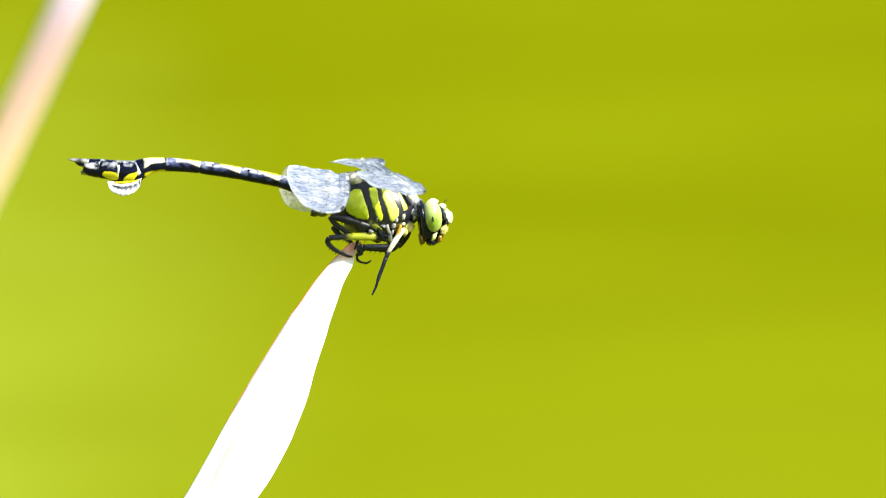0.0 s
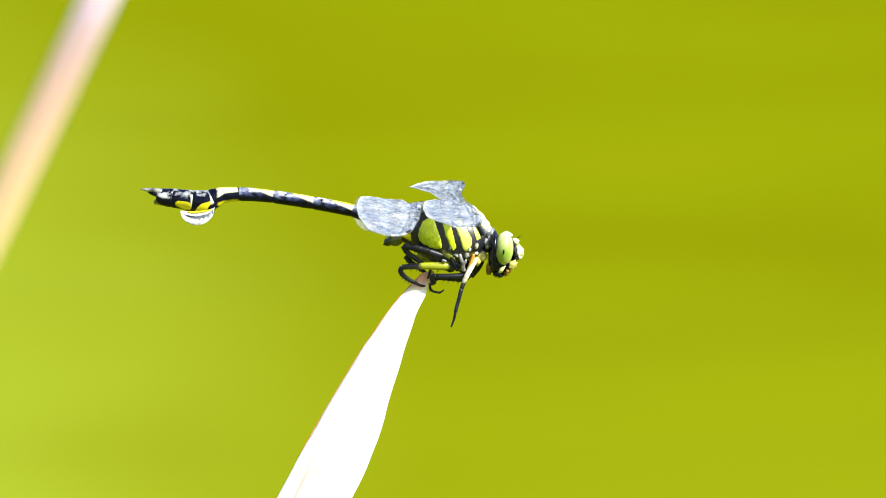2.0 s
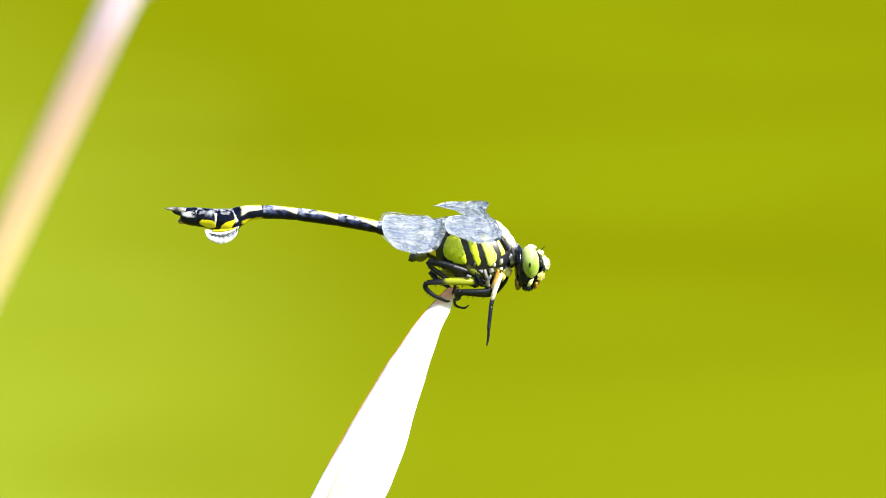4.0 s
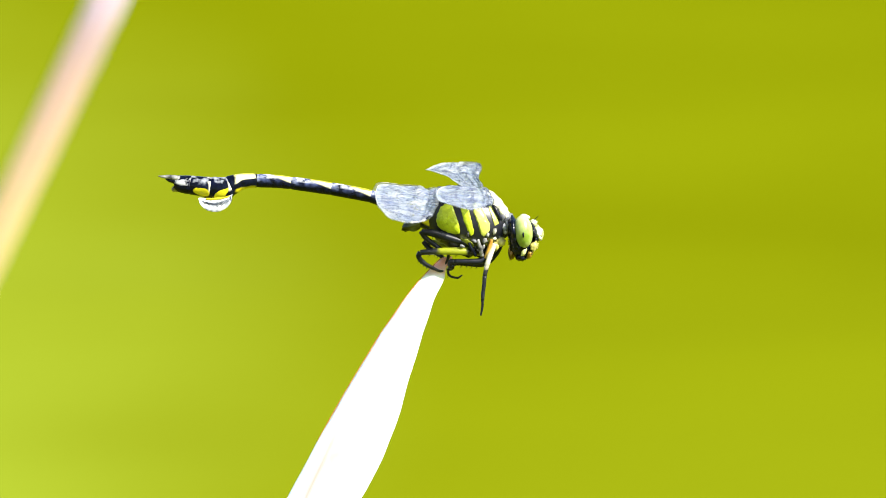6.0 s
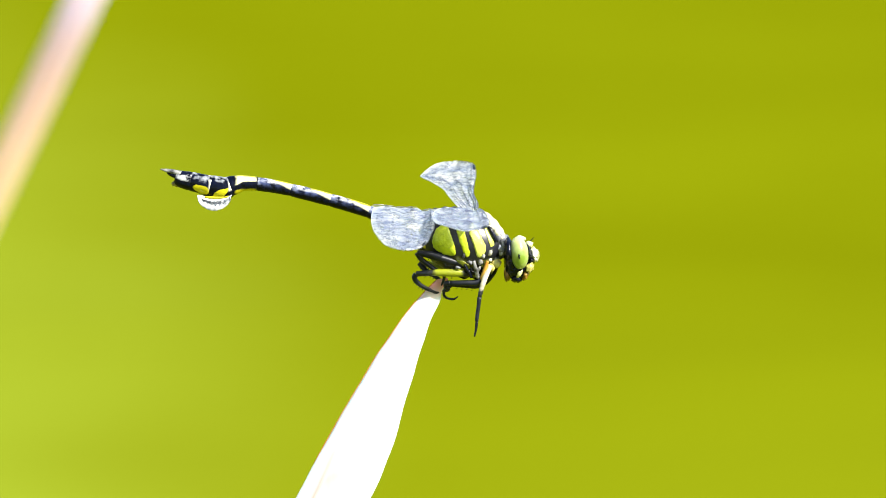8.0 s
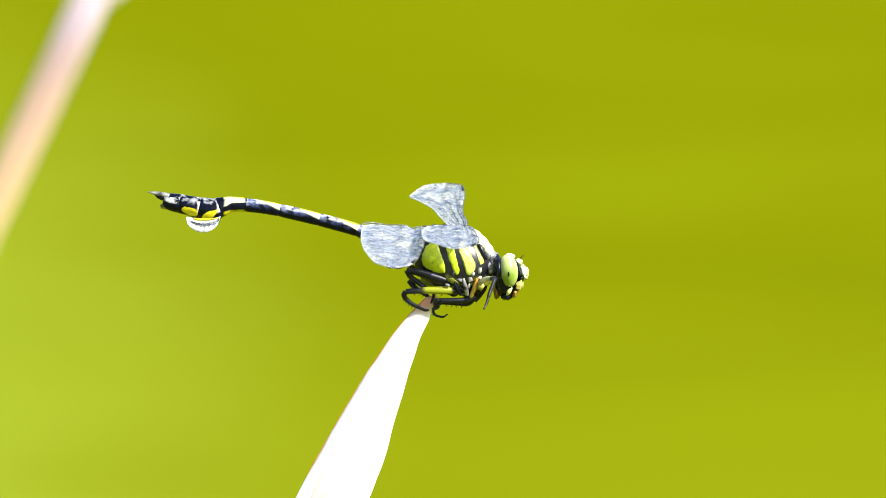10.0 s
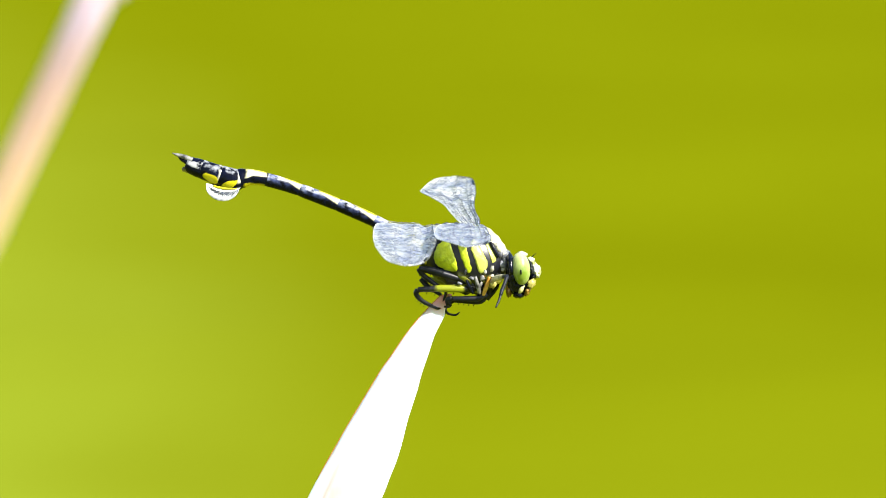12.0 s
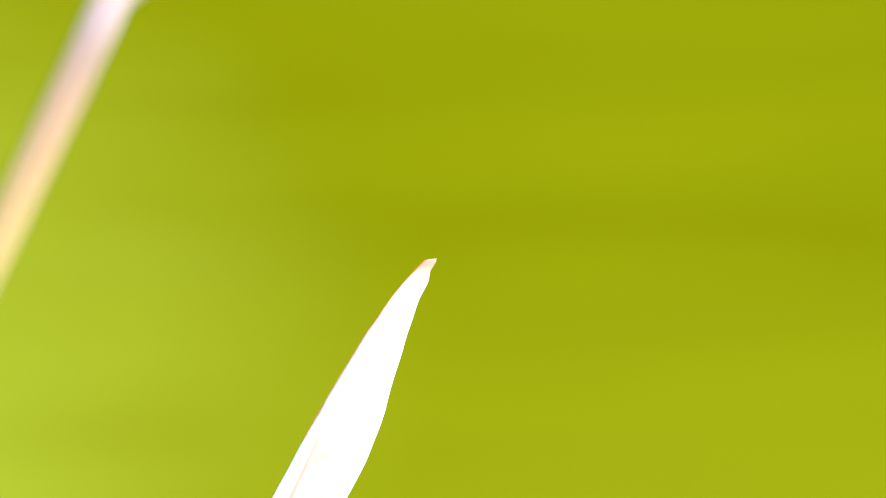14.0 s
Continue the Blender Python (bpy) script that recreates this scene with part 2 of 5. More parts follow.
def segment_material(name, kind):
    """One abdomen ring. U runs from its front to its hind end, V from belly (-1) to back (1)."""
    m, t, b = material(name, 0.24, 0, 0.22)
    c = t.nodes.new("ShaderNodeTexCoord")
    sep = t.nodes.new("ShaderNodeSeparateXYZ")
    t.links.new(c.outputs["UV"], sep.inputs[0])
    v = coords(t)
    wob = math_node(t, "MULTIPLY", math_node(t, "SUBTRACT", noise_of(t, 700, 4, v), 0.5), 0.45)
    u, w = math_node(t, "ADD", sep.outputs["X"], math_node(t, "MULTIPLY", wob, 0.4)), math_node(t, "ADD", sep.outputs["Y"], wob)
    black = ramp(t, noise_of(t, 900, 4, v), ((0.35, (0.0008, 0.001, 0.004)), (0.65, (0.003, 0.005, 0.020))))
    yellow, pale = (0.66, 0.58, 0.015), (0.74, 0.73, 0.36)

    def step(x, a, width=0.05):
        return ramp(t, x, ((a - width, (0, 0, 0)), (a + width, (1, 1, 1))))

    def below(x, a, width=0.05):
        return ramp(t, x, ((a - width, (1, 1, 1)), (a + width, (0, 0, 0))))

    def both(a, b2):
        return math_node(t, "MULTIPLY", a, b2)

    def oval(cu, cw, ru, rw, slant):
        du = math_node(t, "DIVIDE", math_node(t, "SUBTRACT", sep.outputs["X"], cu), ru)
        dw = math_node(t, "DIVIDE", math_node(t, "ADD", math_node(t, "SUBTRACT", w, cw), math_node(t, "MULTIPLY", math_node(t, "SUBTRACT", sep.outputs["X"], cu), slant)), rw)
        d = math_node(t, "ADD", math_node(t, "MULTIPLY", du, du), math_node(t, "MULTIPLY", dw, dw))
        return below(math_node(t, "MULTIPLY", d, 0.5), 0.5, 0.08)

    half = math_node(t, "MULTIPLY_ADD", w, 0.5)       # V mapped from 0 to 1
    half.node.inputs[2].default_value = 0.5
    # whitish below the yellow ridge: overexposure and sky reflection put into the colour
    back = mix(t, step(half, 0.92), (0.76, 0.74, 0.46), yellow)
    col = black
    if kind == "middle":
        # blue-grey sky highlight painted on the hind end of the ring
        hind_sheen = both(step(half, 0.50, 0.08), step(u, 0.86, 0.06))
        hind_sheen = both(hind_sheen, ramp(t, noise_of(t, 420, 4, v), ((0.40, (0, 0, 0)), (0.58, (1, 1, 1)))))
        col = mix(t, hind_sheen, col, (0.20, 0.23, 0.34))
        # navy sky sheen put into the colour of the upper side
        side_sheen = both(both(step(half, 0.44, 0.16), step(u, 0.30, 0.15)), ramp(t, noise_of(t, 760, 5, v, 0.65), ((0.42, (0, 0, 0)), (0.64, (1, 1, 1)))))
        col = mix(t, side_sheen, col, (0.065, 0.085, 0.20))
        # whitish speckled highlight painted along the top ridge
        ridge_glint = both(both(step(half, 0.72, 0.10), step(u, 0.36, 0.10)), ramp(t, noise_of(t, 900, 5, v, 0.65), ((0.42, (0, 0, 0)), (0.58, (1, 1, 1)))))
        col = mix(t, ridge_glint, col, (0.56, 0.58, 0.64))
        wedge = math_node(t, "SUBTRACT", half, math_node(t, "MULTIPLY", u, 0.75))
        worn = ramp(t, noise_of(t, 1100, 4, v, 0.6), ((0.30, (0.35, 0.35, 0.35)), (0.46, (1, 1, 1))))
        col = mix(t, both(both(step(wedge, 0.52, 0.09), below(u, 0.50, 0.08)), worn), col, back)
    elif kind == "front":
        col = mix(t, step(half, 0.62), col, yellow)
        col = mix(t, both(both(step(half, 0.16), below(half, 0.44)), step(u, 0.25)), col, yellow)
    elif kind == "seventh":
        wedge = math_node(t, "ADD", half, math_node(t, "MULTIPLY", u, 0.30))
        col = mix(t, both(both(step(wedge, 0.72, 0.04), step(u, 0.06)), below(u, 0.80)), col, back)
        col = mix(t, both(both(below(half, 0.14), step(u, 0.08)), below(u, 0.80)), col, yellow)
    elif kind == "eighth":
        col = mix(t, oval(0.47, -0.50, 0.38, 0.34, 0.8), col, yellow)
        col = mix(t, both(both(below(u, 0.10), step(half, 0.30)), ramp(t, noise_of(t, 700, 4, v), ((0.38, (0, 0, 0)), (0.52, (1, 1, 1))))), col, (0.60, 0.58, 0.50))
        col = mix(t, both(step(half, 0.66), ramp(t, noise_of(t, 520, 4, v), ((0.50, (0, 0, 0)), (0.62, (1, 1, 1))))), col, (0.34, 0.36, 0.40))
    elif kind == "ninth":
        col = mix(t, oval(0.44, -0.56, 0.42, 0.42, 0.1), col, yellow)
        col = mix(t, both(both(below(u, 0.08), step(half, 0.25)), ramp(t, noise_of(t, 700, 4, v), ((0.38, (0, 0, 0)), (0.52, (1, 1, 1))))), col, (0.60, 0.58, 0.46))
        col = mix(t, both(step(half, 0.60), ramp(t, noise_of(t, 520, 4, v), ((0.50, (0, 0, 0)), (0.62, (1, 1, 1))))), col, (0.34, 0.36, 0.40))
    elif kind == "tenth":
        col = mix(t, both(both(step(half, 0.45), below(half, 0.92)), ramp(t, noise_of(t, 620, 4, v), ((0.46, (0, 0, 0)), (0.56, (1, 1, 1))))), col, (0.46, 0.47, 0.48))
    t.links.new(col, b.inputs["Base Color"])
    bump(t, b, noise_of(t, 2600, 3, v), 0.3)
    return m


def wing_material():
    """Clear wing skin: see-through, a little milky in fine streaks with blue sky reflection painted in, and a sky sheen
    that grows at flat angles.
    """
    m, t, b = material("wing_membrane", 0.5, 0, 0.12)
    v = coords(t, (0.55, 0.62, 1))
    cells = t.nodes.new("ShaderNodeTexVoronoi")
    cells.inputs["Scale"].default_value = 1500
    t.links.new(v, cells.inputs["Vector"])
    n = math_node(t, "ADD", math_node(t, "MULTIPLY", noise_of(t, 620, 4, v, 0.65), 0.6), math_node(t, "MULTIPLY", noise_of(t, 1900, 3, coords(t), 0.6), 0.4))
    t.links.new(ramp(t, n, ((0.41, (0.20, 0.25, 0.52)), (0.47, (0.70, 0.74, 0.88)), (0.54, (0.95, 0.95, 0.96)))), b.inputs["Base Color"])
    # broad blue drifts: reflected sky put into the skin colour
    tint = ramp(t, noise_of(t, 170, 3, coords(t, (0.7, 1.5, 1)), 0.6), ((0.46, (0, 0, 0)), (0.62, (0.45, 0.45, 0.45))))
    skin_colour = b.inputs["Base Color"].links[0].from_socket
    t.links.new(mix(t, tint, skin_colour, (0.34, 0.41, 0.70)), b.inputs["Base Color"])
    clear = t.nodes.new("ShaderNodeBsdfTransparent")
    clear.inputs[0].default_value = (0.97, 0.98, 0.98, 1)
    trans = t.nodes.new("ShaderNodeBsdfTranslucent")
    trans.inputs[0].default_value = (0.86, 0.88, 0.92, 1)
    milky = t.nodes.new("ShaderNodeMixShader")
    milky.inputs[0].default_value = 0.36
    t.links.new(b.outputs[0], milky.inputs[1])
    t.links.new(trans.outputs[0], milky.inputs[2])
    skin = t.nodes.new("ShaderNodeMixShader")
    fac = ramp(t, math_node(t, "ADD", math_node(t, "MULTIPLY", cells.outputs["Distance"], 0.5), math_node(t, "MULTIPLY", n, 0.6)),
               ((0.34, (WING_LOW,) * 3), (0.60, (WING_HIGH,) * 3)))
    t.links.new(fac, skin.inputs[0])
    t.links.new(clear.outputs[0], skin.inputs[1])
    t.links.new(milky.outputs[0], skin.inputs[2])
    sheen = t.nodes.new("ShaderNodeBsdfGlossy")
    sheen.inputs["Color"].default_value = (1.0, 0.96, 0.92, 1)
    sheen.inputs["Roughness"].default_value = 0.25
    angle = t.nodes.new("ShaderNodeLayerWeight")
    angle.inputs["Blend"].default_value = 0.5
    flat = math_node(t, "MULTIPLY_ADD", math_node(t, "POWER", angle.outputs["Facing"], 4.0), 0.9)
    flat.node.inputs[2].default_value = 0.03
    gloss = t.nodes.new("ShaderNodeMixShader")
    t.links.new(flat, gloss.inputs[0])
    t.links.new(skin.outputs[0], gloss.inputs[1])
    t.links.new(sheen.outputs[0], gloss.inputs[2])
    t.links.new(gloss.outputs[0], t.nodes["Material Output"].inputs[0])
    ripple = t.nodes.new("ShaderNodeBump")
    ripple.inputs["Strength"].default_value = 0.3
    ripple.inputs["Distance"].default_value = 1e-4
    t.links.new(n, ripple.inputs["Height"])
    t.links.new(ripple.outputs[0], sheen.inputs["Normal"])
    return m


def stalk_material():
    """Dry stalk: cream and peach, turning darker lilac towards the end, where the bud's sky-lit shade is painted in."""
    m, t, b = material("dry_stalk", 0.6, 0, 0.3)
    v = coords(t)
    sep = t.nodes.new("ShaderNodeSeparateXYZ")
    t.links.new(v, sep.inputs[0])
    h = math_node(t, "ADD", math_node(t, "MULTIPLY", sep.outputs["Z"], 1 / 0.053), 1.0)
    h = math_node(t, "ADD", h, math_node(t, "MULTIPLY", noise_of(t, 120, 3, v), 0.12))
    # last two stops carry the bud's lilac shade in the colour
    c = ramp(t, h, ((0.0, (0.52, 0.40, 0.19)), (0.42, (0.51, 0.36, 0.235)), (0.68, (0.47, 0.33, 0.26)), (0.90, (0.42, 0.31, 0.30)), (1.05, (0.36, 0.29, 0.32))))
    t.links.new(c, b.inputs["Base Color"])
    b.inputs["Subsurface Weight"].default_value = 0.6
    b.inputs["Subsurface Radius"].default_value = (1.0, 0.8, 0.6)
    b.inputs["Subsurface Scale"].default_value = 0.006
    bump(t, b, noise_of(t, 300, 3, coords(t, (1, 1, 0.1))), 0.3, 3e-4)
    return m


WING_LOW, WING_HIGH = 0.36, 0.80
OLIVE, GREEN, LIMEGREEN = (0.118, 0.136, 0.0006), (0.159, 0.186, 0.0018), (0.222, 0.280, 0.019)
BLACK = cuticle("black_cuticle", (0.001, 0.0015, 0.004), (0.004, 0.006, 0.020), 0.26, 900, 0.25)
YELLOW = cuticle("yellow_cuticle", (0.55, 0.47, 0.008), (0.68, 0.60, 0.02), 0.4)
PALE = cuticle("pale_yellow_cuticle", (0.62, 0.62, 0.22), (0.75, 0.74, 0.38), 0.35)
EYEGREEN = cuticle("green_eye", (0.19, 0.29, 0.03), (0.60, 0.66, 0.28), 0.28, 190, 0.7)
IVORY = cuticle("ivory_cuticle", (0.42, 0.46, 0.15), (0.82, 0.82, 0.68), 0.35, 420)
PATCHY = cuticle("patchy_yellow_cuticle", (0.10, 0.07, 0.010), (0.66, 0.60, 0.16), 0.4, 480)
LOBE = cuticle("lobe_cuticle", (0.004, 0.005, 0.006), (0.10, 0.12, 0.014), 0.35, 330)
AMBER = cuticle("amber_cuticle", (0.30, 0.14, 0.01), (0.50, 0.32, 0.02), 0.4)
IVORYGREY = cuticle("ivory_grey_cuticle", (0.08, 0.08, 0.07), (0.56, 0.55, 0.44), 0.4, 620)
BROWN = cuticle("brown_cuticle", (0.03, 0.015, 0.004), (0.46, 0.26, 0.035), 0.4, 480)
MOTTLE = cuticle("mottled_cuticle", (0.003, 0.003, 0.008), (0.26, 0.27, 0.30), 0.35, 520)
LEGSKIN = cuticle("leg_cuticle", (0.001, 0.0015, 0.004), (0.012, 0.015, 0.026), 0.42, 480, 0.3)
GREY = cuticle("grey_cuticle", (0.02, 0.02, 0.025), (0.38, 0.38, 0.36), 0.35, 700)
VEIN = cuticle("wing_vein", (0.020, 0.022, 0.036), (0.060, 0.066, 0.10), 0.35)
NETVEIN = cuticle("net_vein", (0.04, 0.05, 0.10), (0.10, 0.12, 0.22), 0.35)
PALEVEIN = cuticle("pale_vein", (0.40, 0.42, 0.44), (0.62, 0.64, 0.66), 0.3)
RING = {k: segment_material("abdomen_" + k, k) for k in ("front", "middle", "seventh", "eighth", "ninth", "tenth")}
THORAX = thorax_material()
PLATE = plate_material("lime_plate", (0.30, 0.39, 0.010), (0.44, 0.52, 0.016), 0.25)
PALEPLATE = plate_material("pale_lime_plate", (0.46, 0.52, 0.05), (0.62, 0.64, 0.16), 0.3)
CREAMPLATE = plate_material("cream_plate", (0.52, 0.50, 0.26), (0.74, 0.72, 0.52), 0.25)
HIP = plate_material("amber_hip", (0.34, 0.15, 0.012), (0.62, 0.38, 0.06), 0.3)
OLIVEPLATE = plate_material("olive_plate", (0.10, 0.12, 0.010), (0.24, 0.27, 0.020), 0.6)
WING = wing_material()
LEAF = leaf_material()
STALK = stalk_material()
CAP = cuticle("stalk_cap", (0.80, 0.66, 0.52), (0.86, 0.78, 0.70), 0.5, 120)
WATER = water_material()


# ---------------------------------------------------------------- mesh tools
def part(name, bm, mats, parent=None, label="", pivot=None):
    """Links a bmesh as one object, under a thing or a part, its origin at pivot."""
    if pivot is not None:
        bmesh.ops.translate(bm, verts=bm.verts, vec=-Vector(pivot))
    bmesh.ops.recalc_face_normals(bm, faces=bm.faces)
    me = bpy.data.meshes.new(name)
    for f in bm.faces:
        f.smooth = True
    bm.to_mesh(me)
    bm.free()
    for m in (mats if isinstance(mats, (list, tuple)) else [mats]):
        me.materials.append(m)
    ob = new(name, me)
    if parent is not None:
        ob.parent = parent
    if pivot is not None:
        ob.location = pivot
    if label:
        tagged(ob, label)
    return ob


def P(px, py, y=0.0):
    """A point of the insect's plan, from the foothold at (808, 478), in metres."""
    return Vector(((px - 808) * U, y * U, (478 - py) * U))


def curve_through(knots, n):
    """Catmull-Rom through rows of numbers."""
    k = np.array(knots, float)
    k = np.vstack([2 * k[0] - k[1], k, 2 * k[-1] - k[-2]])
    out = []
    m = len(k) - 3
    for i in range(n + 1):
        s = min(i / n * m, m - 1e-6)
        j = int(s)
        f = s - j
        a, b, c, d = k[j:j + 4]
        out.append(0.5 * (2 * b + (c - a) * f + (2 * a - 5 * b + 4 * c - d) * f * f + (3 * b - a - 3 * c + d) * f ** 3))
    return out


def tube(bm, pts, radii, n=10, wide=1.0, cap=True):
    """A tapering tube along pts; wide stretches it across the insect's width."""
    rings = []
    for i, p in enumerate(pts):
        p = Vector(p)
        d = (Vector(pts[min(i + 1, len(pts) - 1)]) - Vector(pts[max(i - 1, 0)])).normalized()
        ref = Vector((0, 1, 0)) if abs(d.y) < 0.9 else Vector((1, 0, 0))
        a = (ref - d * ref.dot(d)).normalized()
        b = d.cross(a)
        r = radii[i]
        rings.append([bm.verts.new(p + a * (math.cos(2 * math.pi * k / n) * r * wide) + b * (math.sin(2 * math.pi * k / n) * r)) for k in range(n)])
    faces = []
    for i in range(len(rings) - 1):
        for k in range(n):
            faces.append(bm.faces.new((rings[i][k], rings[i][(k + 1) % n], rings[i + 1][(k + 1) % n], rings[i + 1][k])))
    if cap:
        for ring, p in ((rings[0], pts[0]), (rings[-1], pts[-1])):
            c = bm.verts.new(p)
            for k in range(n):
                bm.faces.new((ring[k], ring[(k + 1) % n], c))
    return faces


def limb(bm, knots, steps=14, n=8):
    """A rounded limb through rows (px, py, y, radius) of the plan."""
    rows = curve_through(knots, steps)
    tube(bm, [P(r[0], r[1], r[2]) for r in rows], [max(r[3], 0.4) * U for r in rows], n)


def blob(bm, px, py, y, rx, ry, rz, lean=0.0, seg=20, rough=0.0):
    """A lump at a point of the plan, with its half sizes; lean in degrees, head down."""
    made = bmesh.ops.create_uvsphere(bm, u_segments=seg, v_segments=max(8, seg * 2 // 3), radius=1.0)["verts"]
    m = Matrix.Translation(P(px, py, y)) @ pose(0, 0, 0, 0, lean, 0) @ Matrix.Diagonal((rx * U, ry * U, rz * U, 1))
    for v in made:
        k = 1 + rough * noise.noise(v.co * 2.3 + Vector((px, py, y)))
        v.co = m @ (v.co * k)
    return made


# ---------------------------------------------------------------- setting
def build_water():
    bm = bmesh.new()
    bmesh.ops.create_circle(bm, cap_ends=True, segments=96, radius=3500)
    ob = part("water", bm, WATER)
    return tagged(ob, "still pond surface covered with yellow-green algae", "pond", kind="structure")


build_water()


# ---------------------------------------------------------------- furled leaf
def build_leaf():
    """White pointed leaf, furled into a gutter, with a stem down to the pond. Its origin is the tip."""
    root = tagged(new("furled_leaf"), "white pointed furled leaf, tip tinted pink for shade, standing in pond", "leaf")
    # below the tip: how far left the left edge lies, and how far left the right edge lies
    knots = [(-1, 3, -2), (2, 16, -2), (6, 21, -1), (14, 29, 4), (20, 35, 8), (29, 43, 10), (38, 51, 11), (48, 60, 15), (74, 80, 27), (107, 102, 38),
             (139, 124, 48.5), (183, 150, 61), (227, 176, 73.5), (275, 203, 86.5), (314, 224, 98.5), (367, 252, 120), (422, 281, 149), (480, 313, 186),
             (560, 357, 232), (700, 430, 315), (900, 525, 430), (1100, 616, 543)]
    rows = curve_through(knots, 110)
    bm = bmesh.new()
    n, ring = 18, []
    for d, l, r in rows:
        c, h = -(l + r) / 2, max((l - r) / 2, 1.2)
        deep = h * 0.28
        row = []
        for k in range(n + 1):
            a = math.pi * k / n
            x = c - math.cos(a) * h
            y = -math.sin(a) * deep * (0.7 + 0.3 * math.sin(d * 0.012))
            x += 1.2 * noise.noise(Vector((d * 0.02, k * 0.4, 1.0)))
            row.append(Vector((x * U, y * U, -d * U)))
        for k in range(n, -1, -1):
            a = math.pi * k / n
            row.append(Vector(((c - math.cos(a) * (h - 1.5) * 0.97) * U, (-math.sin(a) * max(deep - 6, 0.5) * 0.9 + 3) * U, -d * U)))
        ring.append([bm.verts.new(p) for p in row])
    for i in range(len(ring) - 1):
        m = len(ring[i])
        for k in range(m):
            bm.faces.new((ring[i][k], ring[i][(k + 1) % m], ring[i + 1][(k + 1) % m], ring[i + 1][k]))
    bm.faces.new(ring[0])
    bm.faces.new(ring[-1][::-1])
    part("blade", bm, LEAF, root)
    # pink seam along the left edge
    bm = bmesh.new()
    tube(bm, [Vector(((-l - 0.2) * U, 0.0, -d * U)) for d, l, r in rows[4:76]], [(1.6 - 0.8 * i / 72) * U * min(1, 0.4 + i / 12) for i in range(72)], 6)
    part("pink_edge", bm, PINK, root, "thin orange-red edge")
    bm = bmesh.new()
    foot = 1.07 / math.cos(radians(TILT))
    tube(bm, [Vector((-(480 + 100 * s) * U - 0.28 * s, 0.0015 - 0.0 * s, -0.095 - (foot - 0.095) * s)) for s in [i / 24 for i in range(25)]],
         [0.0055 - 0.0015 * abs(0.4 - i / 24) for i in range(25)], 12)
    part("stem", bm, STALK, root, "pale round stem")
    # a loose thread of silk near the tip
    bm = bmesh.new()
    hold = Vector((-31 * U, 0, -14 * U))
    rows = curve_through([(0, 0), (-16, -4), (-36, -9), (-46, -13), (-43, -22), (-38, -27), (-31, -28)], 24)
    tube(bm, [Vector((x * U, 0, z * U)) for x, z in rows], [0.55 * U] * 25, 5)
    thread = part("silk_thread", bm, SILK, root, "fine pale silk thread")
    thread.location = hold
    return root, thread, hold


def pink_material():
    m, t, b = material("pink_edge", 0.5, 0, 0.3)
    t.links.new(ramp(t, noise_of(t, 400, 3, coords(t)), ((0.3, (0.46, 0.13, 0.020)), (0.7, (0.66, 0.32, 0.08)))), b.inputs["Base Color"])
    return m


PINK = pink_material()
SILK = cuticle("silk", (0.36, 0.38, 0.22), (0.50, 0.52, 0.36), 0.5)
leaf, thread, hold = build_leaf()


# ---------------------------------------------------------------- blurred stalk behind
def build_stalk():
    """Slanting dry stalk, 0.6 m behind the perch, its blunt end at the origin."""
    root = tagged(new("bud_stalk"), "pale peach flower stalk with rounded ivory bud", "flower stalk")
    bm = bmesh.new()
    pts = [Vector((-0.47 * d, 0.03 * d, -d)) for d in np.linspace(-0.009, 1.10, 60)]
    tube(bm, pts, [0.0041 + 0.0004 * min(1, i / 30) for i in range(60)], 20, 0.32)
    part("shaft", bm, STALK, root)
    bm = bmesh.new()
    made = bmesh.ops.create_uvsphere(bm, u_segments=28, v_segments=20, radius=1.0)["verts"]
    for v in made:
        k = v.co.z
        wide = 0.0060 * (1 - 0.25 * max(k, 0) ** 2) * (1 + 0.35 * min(k, 0))
        v.co = Vector((v.co.x * wide + 0.0038 + 0.0030 * k, v.co.y * wide + 0.0055, k * (0.0052 if k < 0 else 0.014) + 0.0050))
        v.co *= 1 + 0.05 * noise.noise(v.co * 260)
    part("bud", bm, CAP, root, "ivory rounded bud")
    return root


stalk = build_stalk()


# ---------------------------------------------------------------- dragonfly
def abdomen_plan():
    knots = [(785, 402, 24), (772, 398, 21), (755, 389, 18), (735, 377, 15), (705, 363, 12.5), (676, 351, 11.5), (640, 340, 11.5), (600, 329, 11.5),
             (560, 319, 11.5), (520, 310, 11.5), (480, 304, 12.5), (455, 303, 14), (437, 307, 17.5), (420, 312, 20.5), (399, 309, 20),
             (380, 304, 17.5), (362, 300, 17), (348, 297, 15.5), (339, 294, 13.5), (334, 293, 10)]
    return curve_through(knots, 420)


